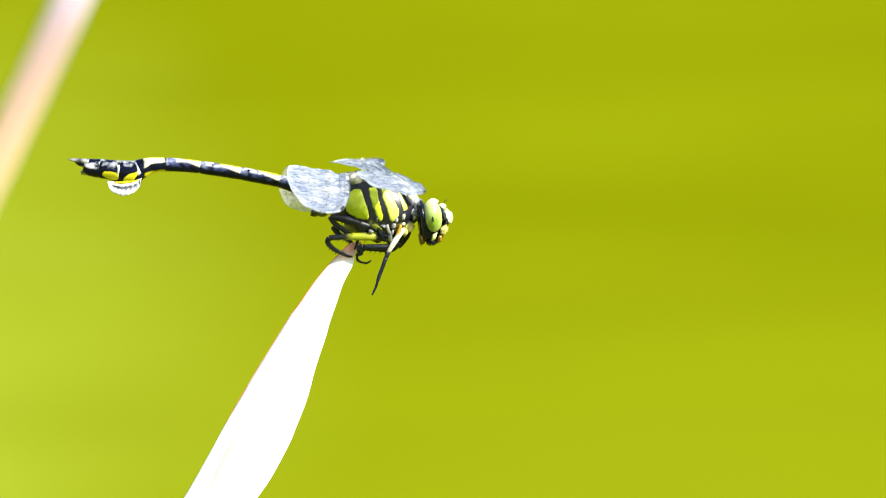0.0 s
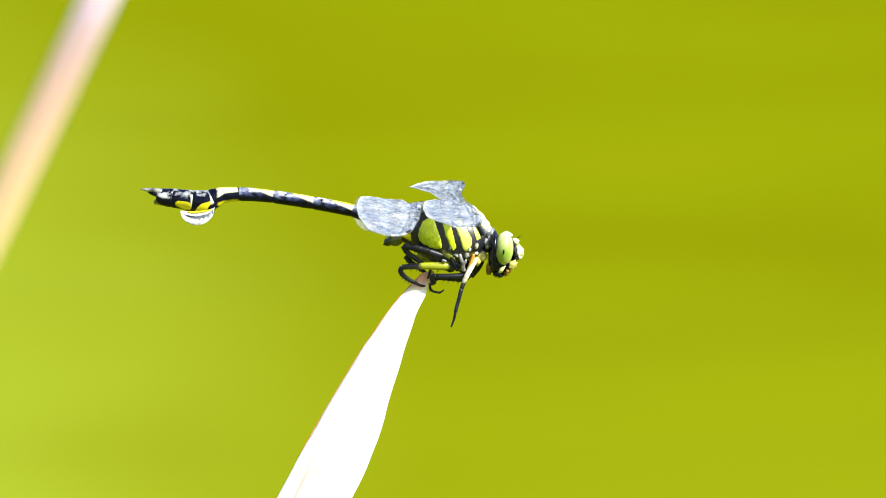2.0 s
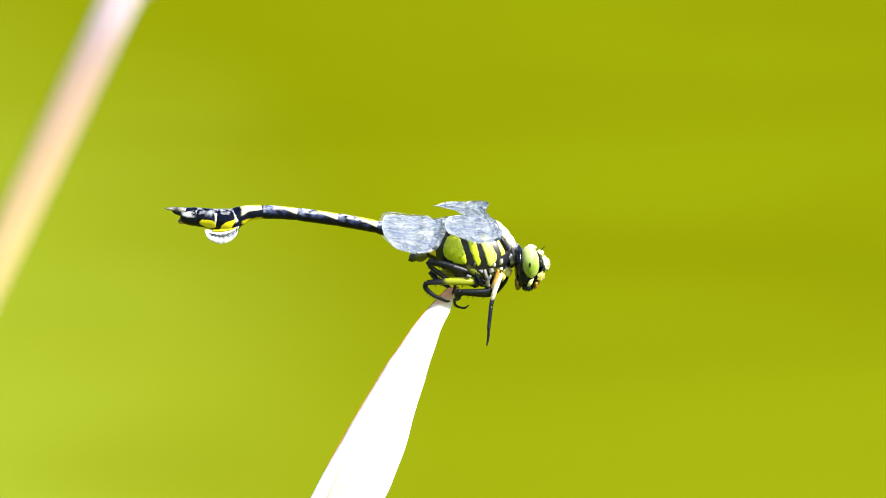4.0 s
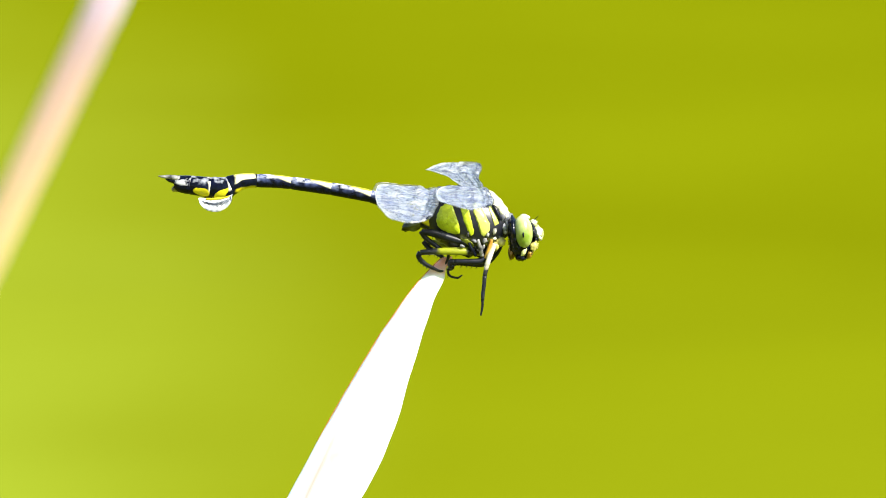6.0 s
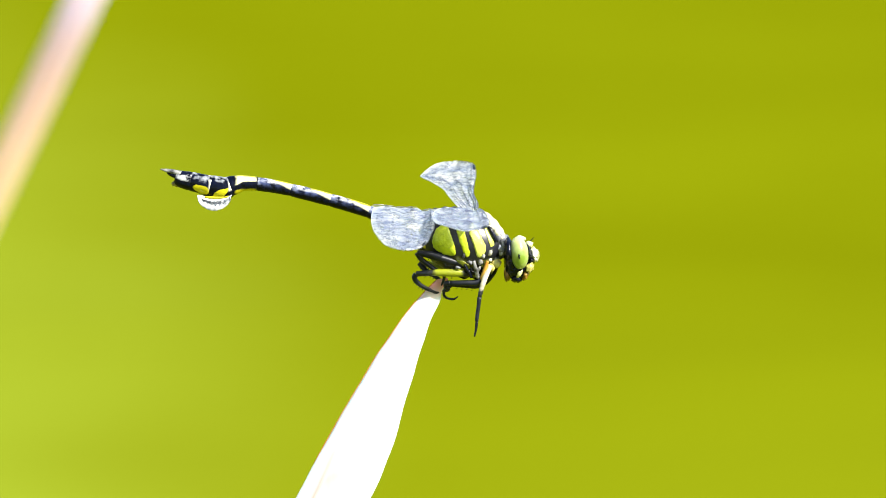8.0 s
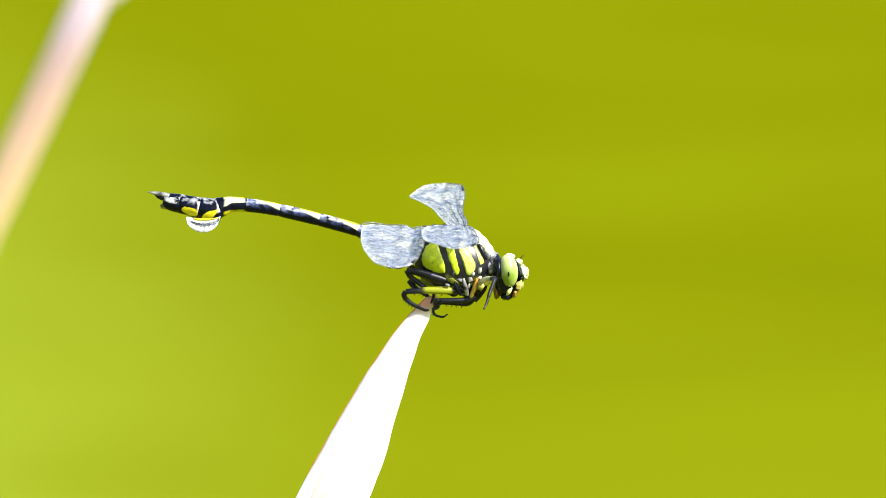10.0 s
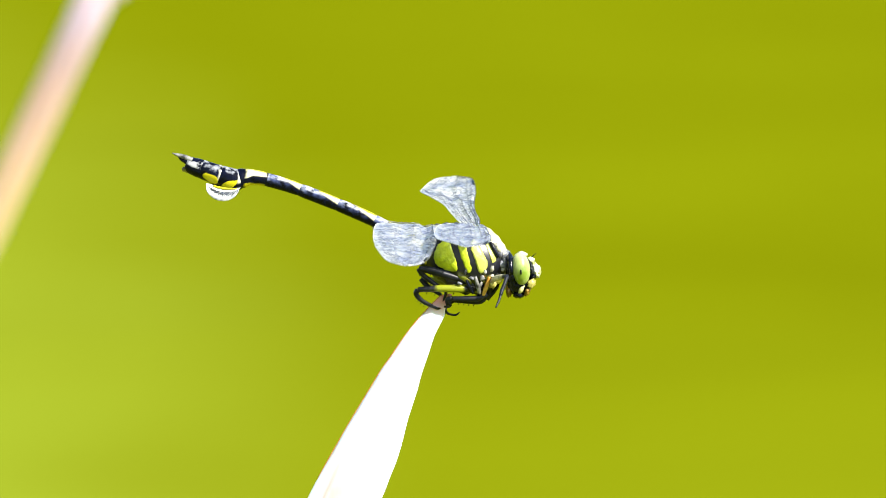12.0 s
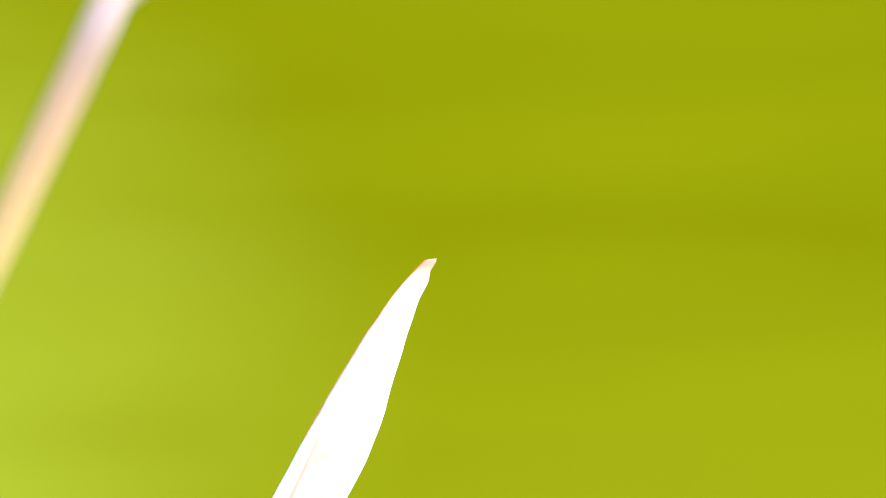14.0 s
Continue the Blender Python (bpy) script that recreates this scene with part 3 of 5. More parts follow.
def build_dragonfly():
    root = tagged(new("dragonfly"), "black and yellow dragonfly perched on white leaf tip", "dragonfly")
    made = {"root": root}

    # thorax: rings along the body
    bm = bmesh.new()
    rows = curve_through([(770, 392, 16, 14), (778, 391, 32, 24), (790, 393, 46, 33), (810, 397, 54, 38), (835, 402, 59, 40), (860, 408, 58, 39),
                          (880, 413, 50, 35), (896, 415, 38, 28), (908, 413, 24, 20), (916, 411, 12, 12)], 40)
    n, ring = 36, []
    for px, py, h, w in rows:
        ring.append([bm.verts.new(P(px, py) + Vector((0, math.cos(2 * math.pi * k / n) * w * U,
                     math.sin(2 * math.pi * k / n) * h * U * (1 + 0.03 * math.sin(px * 0.35))))) for k in range(n)])
    for i in range(len(ring) - 1):
        for k in range(n):
            bm.faces.new((ring[i][k], ring[i][(k + 1) % n], ring[i + 1][(k + 1) % n], ring[i + 1][k]))
    bm.faces.new(ring[0])
    bm.faces.new(ring[-1][::-1])
    part("thorax", bm, THORAX, root, "black thorax skin between lime plates")

    # side plates: cushions that stand a little proud of the black skin, on both flanks
    along = [q[0] for q in rows]

    def flank(px, py):
        c, h, w = (float(np.interp(px, along, [q[k] for q in rows])) for k in (1, 2, 3))
        return w * math.sqrt(max(0.04, 1 - min(1.0, abs(py - c) / h) ** 2))

    def side_plate(outline, mat, label, proud=2.4):
        edge = [(q[0], q[1]) for q in curve_through([*outline, outline[0]], 6 * len(outline))[:-1]]
        cx, cy = sum(q[0] for q in edge) / len(edge), sum(q[1] for q in edge) / len(edge)
        for side in (-1, 1):
            bm = bmesh.new()
            rings = []
            for f in (0.3, 0.55, 0.75, 0.88, 0.96, 1.0):
                row = []
                for x, y in edge:
                    px, py = cx + (x - cx) * f, cy + (y - cy) * f
                    if f > 0.8:
                        px += 1.5 * noise.noise(Vector((x * 0.25, y * 0.25, 5.0)))
                        py += 1.5 * noise.noise(Vector((x * 0.25, y * 0.25, 9.0)))
                    out = proud * (1 - f ** 5) - (1.2 if f == 1.0 else 0.0) + 0.7 * noise.noise(Vector((px * 0.12, py * 0.12, 3.0)))
                    row.append(bm.verts.new(P(px, py, side * (flank(px, py) + out))))
                rings.append(row)
            mid = bm.verts.new(P(cx, cy, side * (flank(cx, cy) + proud)))
            n = len(edge)
            for k in range(n):
                bm.faces.new((rings[0][k], rings[0][(k + 1) % n], mid))
                for a, b in zip(rings, rings[1:]):
                    bm.faces.new((a[k], a[(k + 1) % n], b[(k + 1) % n], b[k]))
            part("side_plate", bm, mat, root, label)

    side_plate(((797, 380), (808, 374), (818, 376), (823, 390), (828, 404), (832, 418), (831, 429), (821, 429), (808, 425), (797, 419), (791, 411), (791, 396)),
               PLATE, "broad lime plate of the hind thorax", 3.2)
    side_plate(((831, 372), (845, 372), (848, 386), (851, 400), (855, 415), (857, 428), (852, 433), (846, 424), (839, 406), (834, 388)), PLATE, "narrow lime plate between black bands", 1.6)
    side_plate(((853, 372), (864, 372), (872, 384), (879, 399), (885, 412), (884, 424), (877, 432), (870, 431), (866, 420), (861, 404), (855, 388)),
               PALEPLATE, "pale lime plate of the middle thorax", 3.2)
    side_plate(((882, 374), (888, 380), (894, 391), (899, 402), (900, 410), (895, 414), (891, 408), (887, 395), (883, 384)), PALEPLATE, "pale yellow shoulder stripe", 1.6)
    side_plate(((833, 436), (845, 438), (856, 446), (858, 455), (846, 456), (834, 448)), OLIVEPLATE, "olive plate low on the thorax", 1.4)

    # dorsal plate between the wing roots, and the collar at the neck
    for px, py, y, rx, ry, rz, lean in ((800, 356, 0, 19, 27, 8, 18), (822, 353, 0, 18, 27, 8, 18), (846, 354, 0, 20, 27, 9, 18), (870, 362, 0, 19, 27, 9, 18),
                                        (890, 378, 0, 18, 27, 9, 18), (805, 358, -20, 19, 15, 12, 10), (834, 357, -20, 19, 14, 11, 10)):
        bm = bmesh.new()
        blob(bm, px, py, y, rx, ry, rz, lean, 18, 0.25)
        part("dorsal_plate", bm, IVORYGREY, root, "grey and ivory plate between the wings")
    bm = bmesh.new()
    rows = curve_through([(868, 352, 6), (880, 359, 10), (892, 371, 12), (903, 385, 12), (912, 396, 10), (921, 402, 6)], 18)
    tube(bm, [P(q[0], q[1]) for q in rows], [q[2] * U * (1 + 0.07 * math.sin(i * 1.7)) for i, q in enumerate(rows)], 18, 1.9)
    part("collar", bm, CREAMPLATE, root, "cream front of the thorax")
    for side in (-1, 1):
        bm = bmesh.new()
        limb(bm, ((884, 369, side * 18, 3.0), (892, 380, side * 24, 3.6), (899, 393, side * 26, 3.4), (904, 404, side * 25, 2.6)), 12, 8)
        part("shoulder_band", bm, BLACK, root, "black band beside the collar")
    bm = bmesh.new()
    blob(bm, 910, 418, 0, 15, 19, 17, 20, 16, 0.4)
    blob(bm, 897, 430, -8, 12, 14, 12, 0, 12, 0.4)
    blob(bm, 917, 404, 0, 10, 22, 13, 20, 16, 0.4)
    blob(bm, 906, 398, 0, 11, 24, 13, 20, 16, 0.4)
    part("neck", bm, MOTTLE, root, "black neck mottled with grey")
    for px, py, y, rx, rz, mat, word in ((904, 442, -20, 11, 10, PATCHY, "yellow"), (894, 450, -23, 8, 10, PATCHY, "yellow"), (908, 400, -20, 6, 8, GREY, "grey"), (916, 412, -19, 5, 7, GREY, "grey"), (912, 424, -17, 5, 6, IVORYGREY, "ivory"), (889, 424, -26, 5, 8, GREY, "grey"),
                                         (899, 414, -22, 5, 6, GREY, "grey"), (893, 436, -25, 5, 4, IVORY, "ivory"), (880, 436, -29, 4, 6, AMBER, "amber")):
        bm = bmesh.new()
        blob(bm, px, py, y + 2, rx * 0.8, 4, rz * 0.8, 15, 12, 0.6)
        part("neck_plate", bm, mat, root, "small %s plate at the neck" % word)
    bm = bmesh.new()
    for px, py, y, r in ((868, 452, -14, 15), (850, 455, -14, 13), (834, 452, -12, 13), (868, 456, 12, 15), (846, 458, 12, 13), (826, 452, 12, 12), (880, 440, -14, 11)):
        blob(bm, px, py, y, r, r * 0.8, r * 0.9, 0, 12, 0.35)
    part("leg_base", bm, BLACK, root, "black leg bases")

    # the hip pieces that carry the legs, and small sclerites between them
    for side in (-1, 1):
        for knots, mat, label in ((((864, 438, 36, 2.4), (866, 447, 35, 3.4), (869, 458, 31, 3.8), (871, 468, 25, 3.2)), GREY, "grey hip of the middle leg"),
                                  (((888, 438, 28, 2.6), (885, 449, 27, 3.8), (881, 461, 25, 3.8), (877, 471, 22, 3.0)), HIP, "amber hip of the foreleg"),
                                  (((848, 444, 36, 2.2), (851, 452, 34, 3.2), (855, 460, 31, 3.4), (860, 467, 26, 2.8)), BLACK, "black hip of the hind leg")):
            bm = bmesh.new()
            limb(bm, tuple((q[0], q[1], side * q[2], q[3]) for q in knots), 12, 8)
            part("leg_hip", bm, mat, root, label)
        for px, py, y, rx, rz, mat in ((857, 441, 37, 4.5, 3, MOTTLE), (876, 440, 34, 4, 4.5, GREY), (873, 452, 31, 2.5, 5, GREY), (881, 430, 35, 3, 4, GREY), (893, 424, 30, 3.5, 5, IVORYGREY),
                                       (836, 450, 36, 5, 2.6, MOTTLE), (846, 430, 40, 2.2, 5, GREY)):
            bm = bmesh.new()
            blob(bm, px, py, side * y, rx, 2.2, rz, 20, 12, 0.8)
            part("hip_sclerite", bm, mat, root)

    # abdomen: first rings carry the rest, and turn about the waist
    plan = abdomen_plan()
    waist = P(778, 398)
    bounds = [(785, 762), (762, 735), (735, 677), (677, 610), (610, 540), (540, 481), (481, 433), (433, 397), (397, 362), (362, 336)]
    abdomen = None
    for i, (a, b) in enumerate(bounds):
        rows = [r for r in plan if b - 1.6 <= r[0] <= a + 1.6]
        bm = bmesh.new()
        pts = [P(r[0], r[1]) for r in rows]
        m = len(rows)
        rad = [r[2] * U * (1.0 - 0.10 * math.exp(-min(k, m - 1 - k) / 2.0)) for k, r in enumerate(rows)]
        tube(bm, pts, rad, 32, 0.95)
        layer = bm.loops.layers.uv.new("along")
        at = [q[0] for q in rows][::-1]
        mid, size = [q[1] for q in rows][::-1], [q[2] for q in rows][::-1]
        for f in bm.faces:
            for l in f.loops:
                px, py = l.vert.co.x / U + 808, 478 - l.vert.co.z / U
                l[layer].uv = ((a - px) / (a - b), (np.interp(px, at, mid) - py) / np.interp(px, at, size))
        skin = RING[("front", "front", "middle", "middle", "middle", "middle", "seventh", "eighth", "ninth", "tenth")[i]]
        if abdomen is None:
            abdomen = part("abdomen", bm, skin, root, "slender black abdomen with yellow spots", pivot=waist)
        else:
            o = part("abdomen_segment", bm, skin, abdomen)
            o.data.transform(Matrix.Translation(-waist))
    made["abdomen"], made["waist"] = abdomen, waist

    def tail_part(name, bm, mats, label):
        o = part(name, bm, mats, abdomen, label)
        o.data.transform(Matrix.Translation(-waist))
        return o

    for y in (-7, 7):
        bm = bmesh.new()
        limb(bm, ((345, 287, y, 5), (330, 283, y, 4.2), (318, 281, y * 1.2, 3.0), (308, 279, y * 1.3, 0.8)))
        tail_part("tail_clasper", bm, GREY, "grey pointed tail clasper")
    bm = bmesh.new()
    limb(bm, ((346, 304, 0, 8), (336, 304, 0, 6), (329, 306, 0, 3)))
    tail_part("lower_clasper", bm, PATCHY, "blunt yellowish lower clasper")
    for y in (-5, 5):
        bm = bmesh.new()
        limb(bm, ((344, 293, y, 7), (334, 290, y, 5), (326, 288, y, 3), (320, 285, y, 0.8)))
        tail_part("inner_clasper", bm, BLACK, "black inner clasper")
    # the lobe under the waist
    bm = bmesh.new()
    blob(bm, 754, 407, 0, 27, 14, 11, -16, 20, 0.3)
    tail_part("waist_lobe", bm, LOBE, "black lobe with lime spots")
    # the two leaf-like flaps that hang from the eighth segment
    for y in (-11, 9):
        bm = bmesh.new()
        rows = []
        for i in range(25):
            s = i / 24
            top = Vector((436 - 60 * s, 324 + 4 * math.sin(math.pi * s)))
            drop = 23 * max(0.0, 1 - (2 * s - 1) ** 2) ** 0.42 + 1
            rows.append([bm.verts.new(P(top.x - 2 * q, top.y + drop * q, y * (1 + 0.5 * q) + 0.4 * math.sin(s * 40))) for q in (0, 0.25, 0.5, 0.75, 1.0)])
        for i in range(24):
            for k in range(4):
                bm.faces.new((rows[i][k], rows[i][k + 1], rows[i + 1][k + 1], rows[i + 1][k]))
        flap = tail_part("tail_flap", bm, IVORYFILM, "whitish ribbed half-round tail flap")
        flap.modifiers.new("thick", "SOLIDIFY").thickness = 0.6 * U
        bm = bmesh.new()
        for i in range(2, 23):
            s = i / 24
            drop = 23 * (1 - (2 * s - 1) ** 2) ** 0.42 + 1
            x, z = 436 - 60 * s, 324 + 4 * math.sin(math.pi * s)
            limb(bm, ((x - 1, z + drop * 0.30, y * 1.15 - 1, 0.5), (x + 2, z + drop * 0.46, y * 1.25 - 1, 0.55), (x + 4, z + drop * (0.56 + 0.1 * math.sin(i * 2.1)), y * 1.32 - 1, 0.3)), 6, 5)
        rim = bmesh.new()
        limb(rim, tuple((436 - 60 * q, 325 + 4 * math.sin(math.pi * q), y * 1.05, 2.6 * math.sin(math.pi * (0.05 + 0.9 * q)) ** 0.5) for q in [k / 10 for k in range(1, 9)]), 20, 6)
        tail_part("flap_root", rim, YELLOW, "yellow root of the tail flap")
        tagged(tail_part("flap_rib", bm, VEIN, "dark ribs of the tail flap"), kind="stuff")

    # head, about the neck joint
    neck = P(912, 412)
    bm = bmesh.new()
    blob(bm, 926, 421, 0, 10, 42, 26, -8, 20, 0.15)
    blob(bm, 941, 450, 0, 22, 28, 20, 0, 20, 0.3)
    blob(bm, 956, 425, 0, 10, 30, 20, 0, 20, 0.1)
    blob(bm, 929, 437, 0, 12, 36, 33, -4, 22, 0.1)
    head = part("head", bm, BLACK, root, "black head with green eyes", pivot=neck)
    made["head"], made["neck"] = head, neck

    def head_part(name, bm, mats, label=""):
        o = part(name, bm, mats, head, label)
        o.data.transform(Matrix.Translation(-neck))
        return o

    for y in (-26, 26):
        bm = bmesh.new()
        blob(bm, 944, 424, y, 16.6, 21, 29, -6, 28)
        head_part("eye", bm, EYEGREEN, "large glossy green eye")
        bm = bmesh.new()
        blob(bm, 944, 430, y * 1.79, 1.5, 1.4, 5.0, -4, 10)
        head_part("eye_spot", bm, BLACK, "small dark spot on the eye")
    bm = bmesh.new()
    blob(bm, 971, 426, 0, 8.6, 20, 13, -16, 24, 0.25)
    blob(bm, 973, 434, -4, 5, 13, 7, -16, 16, 0.2)
    head_part("frons", bm, IVORY, "ivory brow")
    bm = bmesh.new()
    blob(bm, 962, 409, 0, 7, 17, 6.5, 25, 16, 0.3)
    blob(bm, 947, 398, 0, 9, 14, 4.5, 14, 16, 0.3)
    head_part("crown", bm, IVORY, "pale lime crown")
    bm = bmesh.new()
    blob(bm, 962, 424, 0, 4.5, 29, 17, -10, 18, 0.2)
    blob(bm, 966, 438, 0, 6, 22, 5, 0, 16, 0.3)
    head_part("face_groove", bm, BLACK, "black groove round the brow")
    for y in (-15, 15):
        bm = bmesh.new()
        blob(bm, 962, 450, y, 7, 8, 9, 30, 16, 0.6)
        head_part("cheek", bm, PATCHY, "yellow cheek spot")
        bm = bmesh.new()
        blob(bm, 945, 460, y * 1.5, 4, 5, 8, 25, 14, 0.35)
        head_part("jaw_spot", bm, PALE, "pale mark on the jaw")
    bm = bmesh.new()
    blob(bm, 955, 463, 0, 6, 20, 9, 25, 14, 0.4)
    head_part("jaw", bm, BROWN, "amber-brown jaws")
    bm = bmesh.new()
    blob(bm, 940, 468, 0, 12, 20, 8, 0, 14, 0.4)
    head_part("mouth", bm, BLACK, "black mouthparts")
    bm = bmesh.new()
    blob(bm, 923, 461, 0, 6, 20, 14, 0, 16, 0.25)
    head_part("lower_lip", bm, BROWN, "yellow-brown lower lip")
    for y in (-12, 12):
        bm = bmesh.new()
        limb(bm, ((964, 403, y, 0.9), (968, 399, y * 1.3, 0.6), (971, 396, y * 1.6, 0.35)), 6, 6)
        head_part("antenna", bm, BLACK, "thin black feeler")

    # legs: thigh, shin and foot are parts of each leg
    def leg(thigh, shin, foot, thigh_mat=LEGSKIN, pivot=None, label="thin black spiny leg", spines=True, hinge=False):
        bm = bmesh.new()
        limb(bm, thigh, 14, 10)
        base = P(*thigh[0][:3])
        o = part("leg", bm, thigh_mat, root, label, pivot=base)
        for name, knots in (("shin", shin), ("foot", foot)):
            bm = bmesh.new()
            limb(bm, knots, 12, 8)
            s = part(name, bm, LEGSKIN, o)
            s.data.transform(Matrix.Translation(-base))
            if hinge:
                s.data.transform(Matrix.Translation(base - P(*shin[0][:3])))
                s.location = P(*shin[0][:3]) - base
                made[name] = s
        if spines:
            bm = bmesh.new()
            for r in curve_through(shin, 8)[1:7:1] + curve_through(thigh, 8)[4:8]:
                limb(bm, ((r[0], r[1] + r[3] * 0.7, r[2], 0.9), (r[0] - 1, r[1] + r[3] + 1.5, r[2], 0.6), (r[0] - 2, r[1] + r[3] + 3.5, r[2], 0.3)), 4, 4)
            s = tagged(part("leg_spines", bm, BLACK, o), kind="stuff")
            s.data.transform(Matrix.Translation(-base))
        if hinge:
            made["knee"] = P(*shin[0][:3]) - base
        return o, base

    leg(((862, 452, -20, 5.6), (840, 444, -24, 6.4), (815, 436, -29, 7.2), (785, 427, -34, 7.0), (764, 424, -36, 5.2)),
        ((764, 424, -36, 5), (770, 434, -32, 4.6), (785, 446, -26, 4.2), (800, 456, -18, 3.6), (812, 464, -10, 3.2)),
        ((812, 464, -10, 2.8), (810, 474, -5, 2.4), (805, 484, -1, 1.6)))
    leg(((862, 456, 20, 8), (820, 448, 28, 7), (785, 444, 34, 5.5), (768, 442, 36, 4.5)),
        ((768, 442, 36, 5), (776, 452, 32, 4.4), (790, 462, 24, 4), (802, 470, 14, 3.2)),
        ((802, 470, 14, 2.8), (806, 478, 6, 2.4), (803, 487, 2, 1.6)), LIMELEG, label="lime and black hind leg")
    leg(((872, 458, -14, 5.0), (850, 459, -24, 6.8), (826, 459, -29, 7.2), (795, 459, -30, 6), (762, 461, -30, 5)),
        ((762, 461, -30, 5), (759, 469, -28, 4.6), (770, 481, -22, 4), (787, 490, -14, 3.4)),
        ((787, 490, -14, 2.8), (796, 494, -8, 2.4), (802, 494, -2, 1.8)), LIMELEG, label="lime and black hind leg")
    leg(((880, 466, -16, 7), (868, 476, -20, 6), (845, 477, -24, 5), (822, 477, -24, 4.5)),
        ((822, 477, -24, 4.8), (815, 478, -22, 4.4), (814, 484, -18, 3.6), (820, 488, -16, 3)),
        ((820, 488, -16, 2.6), (816, 491, -9, 2.4), (809, 491, -2, 1.8)))
    leg(((884, 470, 14, 6), (872, 482, 18, 5), (850, 482, 22, 4.2), (826, 480, 20, 4)),
        ((826, 480, 20, 3.6), (813, 489, 14, 2.8), (811, 498, 8, 2.3), (816, 504, 4, 2.1)),
        ((816, 504, 4, 2.0), (828, 506, 0, 1.9), (836, 501, -2, 1.0)))
    made["foreleg"], made["shoulder"] = leg(((893, 446, -22, 4.6), (886, 462, -26, 5.2), (879, 482, -28, 4.6), (874, 502, -28, 3.8)),
        ((874, 502, -28, 3.8), (872, 520, -28, 3.4), (870, 534, -28, 3.4), (869, 545, -28, 3.0)),
        ((869, 545, -28, 2.4), (868, 558, -27, 2.2), (865, 572, -26, 1.4)), FORELEG, label="foreleg with ivory thigh", spines=False, hinge=True)
    leg(((893, 448, 22, 7), (888, 462, 26, 6.5), (886, 472, 28, 5.5), (884, 478, 28, 5)),
        ((884, 478, 28, 4), (892, 470, 28, 3.6), (900, 460, 26, 3.2), (904, 452, 24, 2.8)),
        ((904, 452, 24, 2.2), (908, 446, 22, 1.8), (910, 440, 20, 1.2)), spines=False)

    # wings: flat in their own plane, span along y, front edge towards +x
    def wing(side, length, fore, chord=1.0, shift=0.0):
        if fore:
            front = [(0, -2), (0.12, 0), (0.28, -4), (0.45, -1), (0.60, 5), (0.80, 9), (0.92, 8), (0.97, 0), (1.0, -26)] if side > 0 else \
                    [(0, 0), (0.12, 2), (0.45, 3), (0.60, 3), (0.80, -3), (0.90, -12), (0.96, -22), (1.0, -40)]
            back = [(0, -30), (0.1, -40), (0.25, -49), (0.40, -58), (0.52, -74), (0.60, -90), (0.68, -92), (0.80, -80), (0.93, -60), (1.0, -34)] if side > 0 else \
                   [(0, -50), (0.1, -66), (0.25, -77), (0.40, -82), (0.55, -86), (0.68, -86), (0.80, -79), (0.93, -62), (1.0, -46)]
        else:
            front = [(0, 0), (0.12, 4), (0.45, 7), (0.60, 6), (0.85, 0), (0.95, -10), (1.0, -30)]
            back = [(0, -84), (0.04, -100), (0.12, -107), (0.35, -106), (0.6, -98), (0.8, -84), (0.93, -64), (1.0, -38)]
        f = curve_through(front, 120)
        b = curve_through(back, 120)

        def edge(rows, s):
            return float(np.interp(s, [r[0] for r in rows], [r[1] for r in rows]))

        def point(s, q):
            """s along the span, q from the front edge to the hind edge."""
            x = edge(f, s) * (1 - q) + edge(b, s) * q
            z = 2.5 * math.sin(q * 21) * (1 - q) * (1 - 0.5 * s) - 14 * s * s + 4 * noise.noise(Vector((s * 6, q * 3, 2.0 * fore)))
            x = x * chord + shift
            return Vector((x * U, side * s * length * U, z * U))

        bm = bmesh.new()
        ns, nq = 60, 16
        grid = [[bm.verts.new(point(i / ns, k / nq)) for k in range(nq + 1)] for i in range(ns + 1)]
        for i in range(ns):
            for k in range(nq):
                bm.faces.new((grid[i][k], grid[i][k + 1], grid[i + 1][k + 1], grid[i + 1][k]))
        o = part("fore_wing" if fore else "hind_wing", bm, WING, root, "clear veined wing with bluish-white sheen")
        if sum(p.normal.z for p in o.data.polygons) < 0:
            o.data.flip_normals()
        for q, r in ((0.0, 0.9), (0.08, 0.45), (0.16, 0.55), (0.27, 0.26), (0.38, 0.28), (0.47, 0.24), (0.55, 0.25), (0.65, 0.22), (0.75, 0.25), (0.86, 0.22)):
            bm = bmesh.new()
            tube(bm, [point(0.02 + 0.97 * i / 40, q) for i in range(41)], [r * U * (1.3 - 0.7 * i / 40) for i in range(41)], 5)
            part("long_vein", bm, VEIN if fore or q < 0.40 else NETVEIN, o)
        bm = bmesh.new()
        rnd = random.Random(7 + fore)
        for j in range(1000):
            s, q = rnd.random() ** 0.9 * 0.95 + 0.02, rnd.random() * 0.9
            q2 = min(1.0, q + 0.02 + rnd.random() * 0.035)
            s2 = min(0.99, s + (rnd.random() - 0.3) * 0.04)
            tube(bm, [point(s, q), point((s + s2) / 2, (q + q2) / 2), point(s2, q2)], [0.26 * U] * 3, 4, cap=False)
        tagged(part("cross_vein", bm, NETVEIN, o, "fine net of bluish cross veins"), kind="stuff")
        bm = bmesh.new()
        tube(bm, [point(0.01 + 0.985 * i / 40, 0.995) for i in range(41)], [0.7 * U] * 41, 5)
        part("wing_rim", bm, PALEVEIN, o, "pale shining wing rim")
        bm = bmesh.new()
        tube(bm, [point(0.80 + 0.10 * i / 8, 0.03) for i in range(9)], [2.6 * U * math.sin(math.pi * (i + 1) / 10) ** 0.4 for i in range(9)], 6)
        part("wing_spot", bm, BLACK, o, "dark spot near the wing tip")
        return o

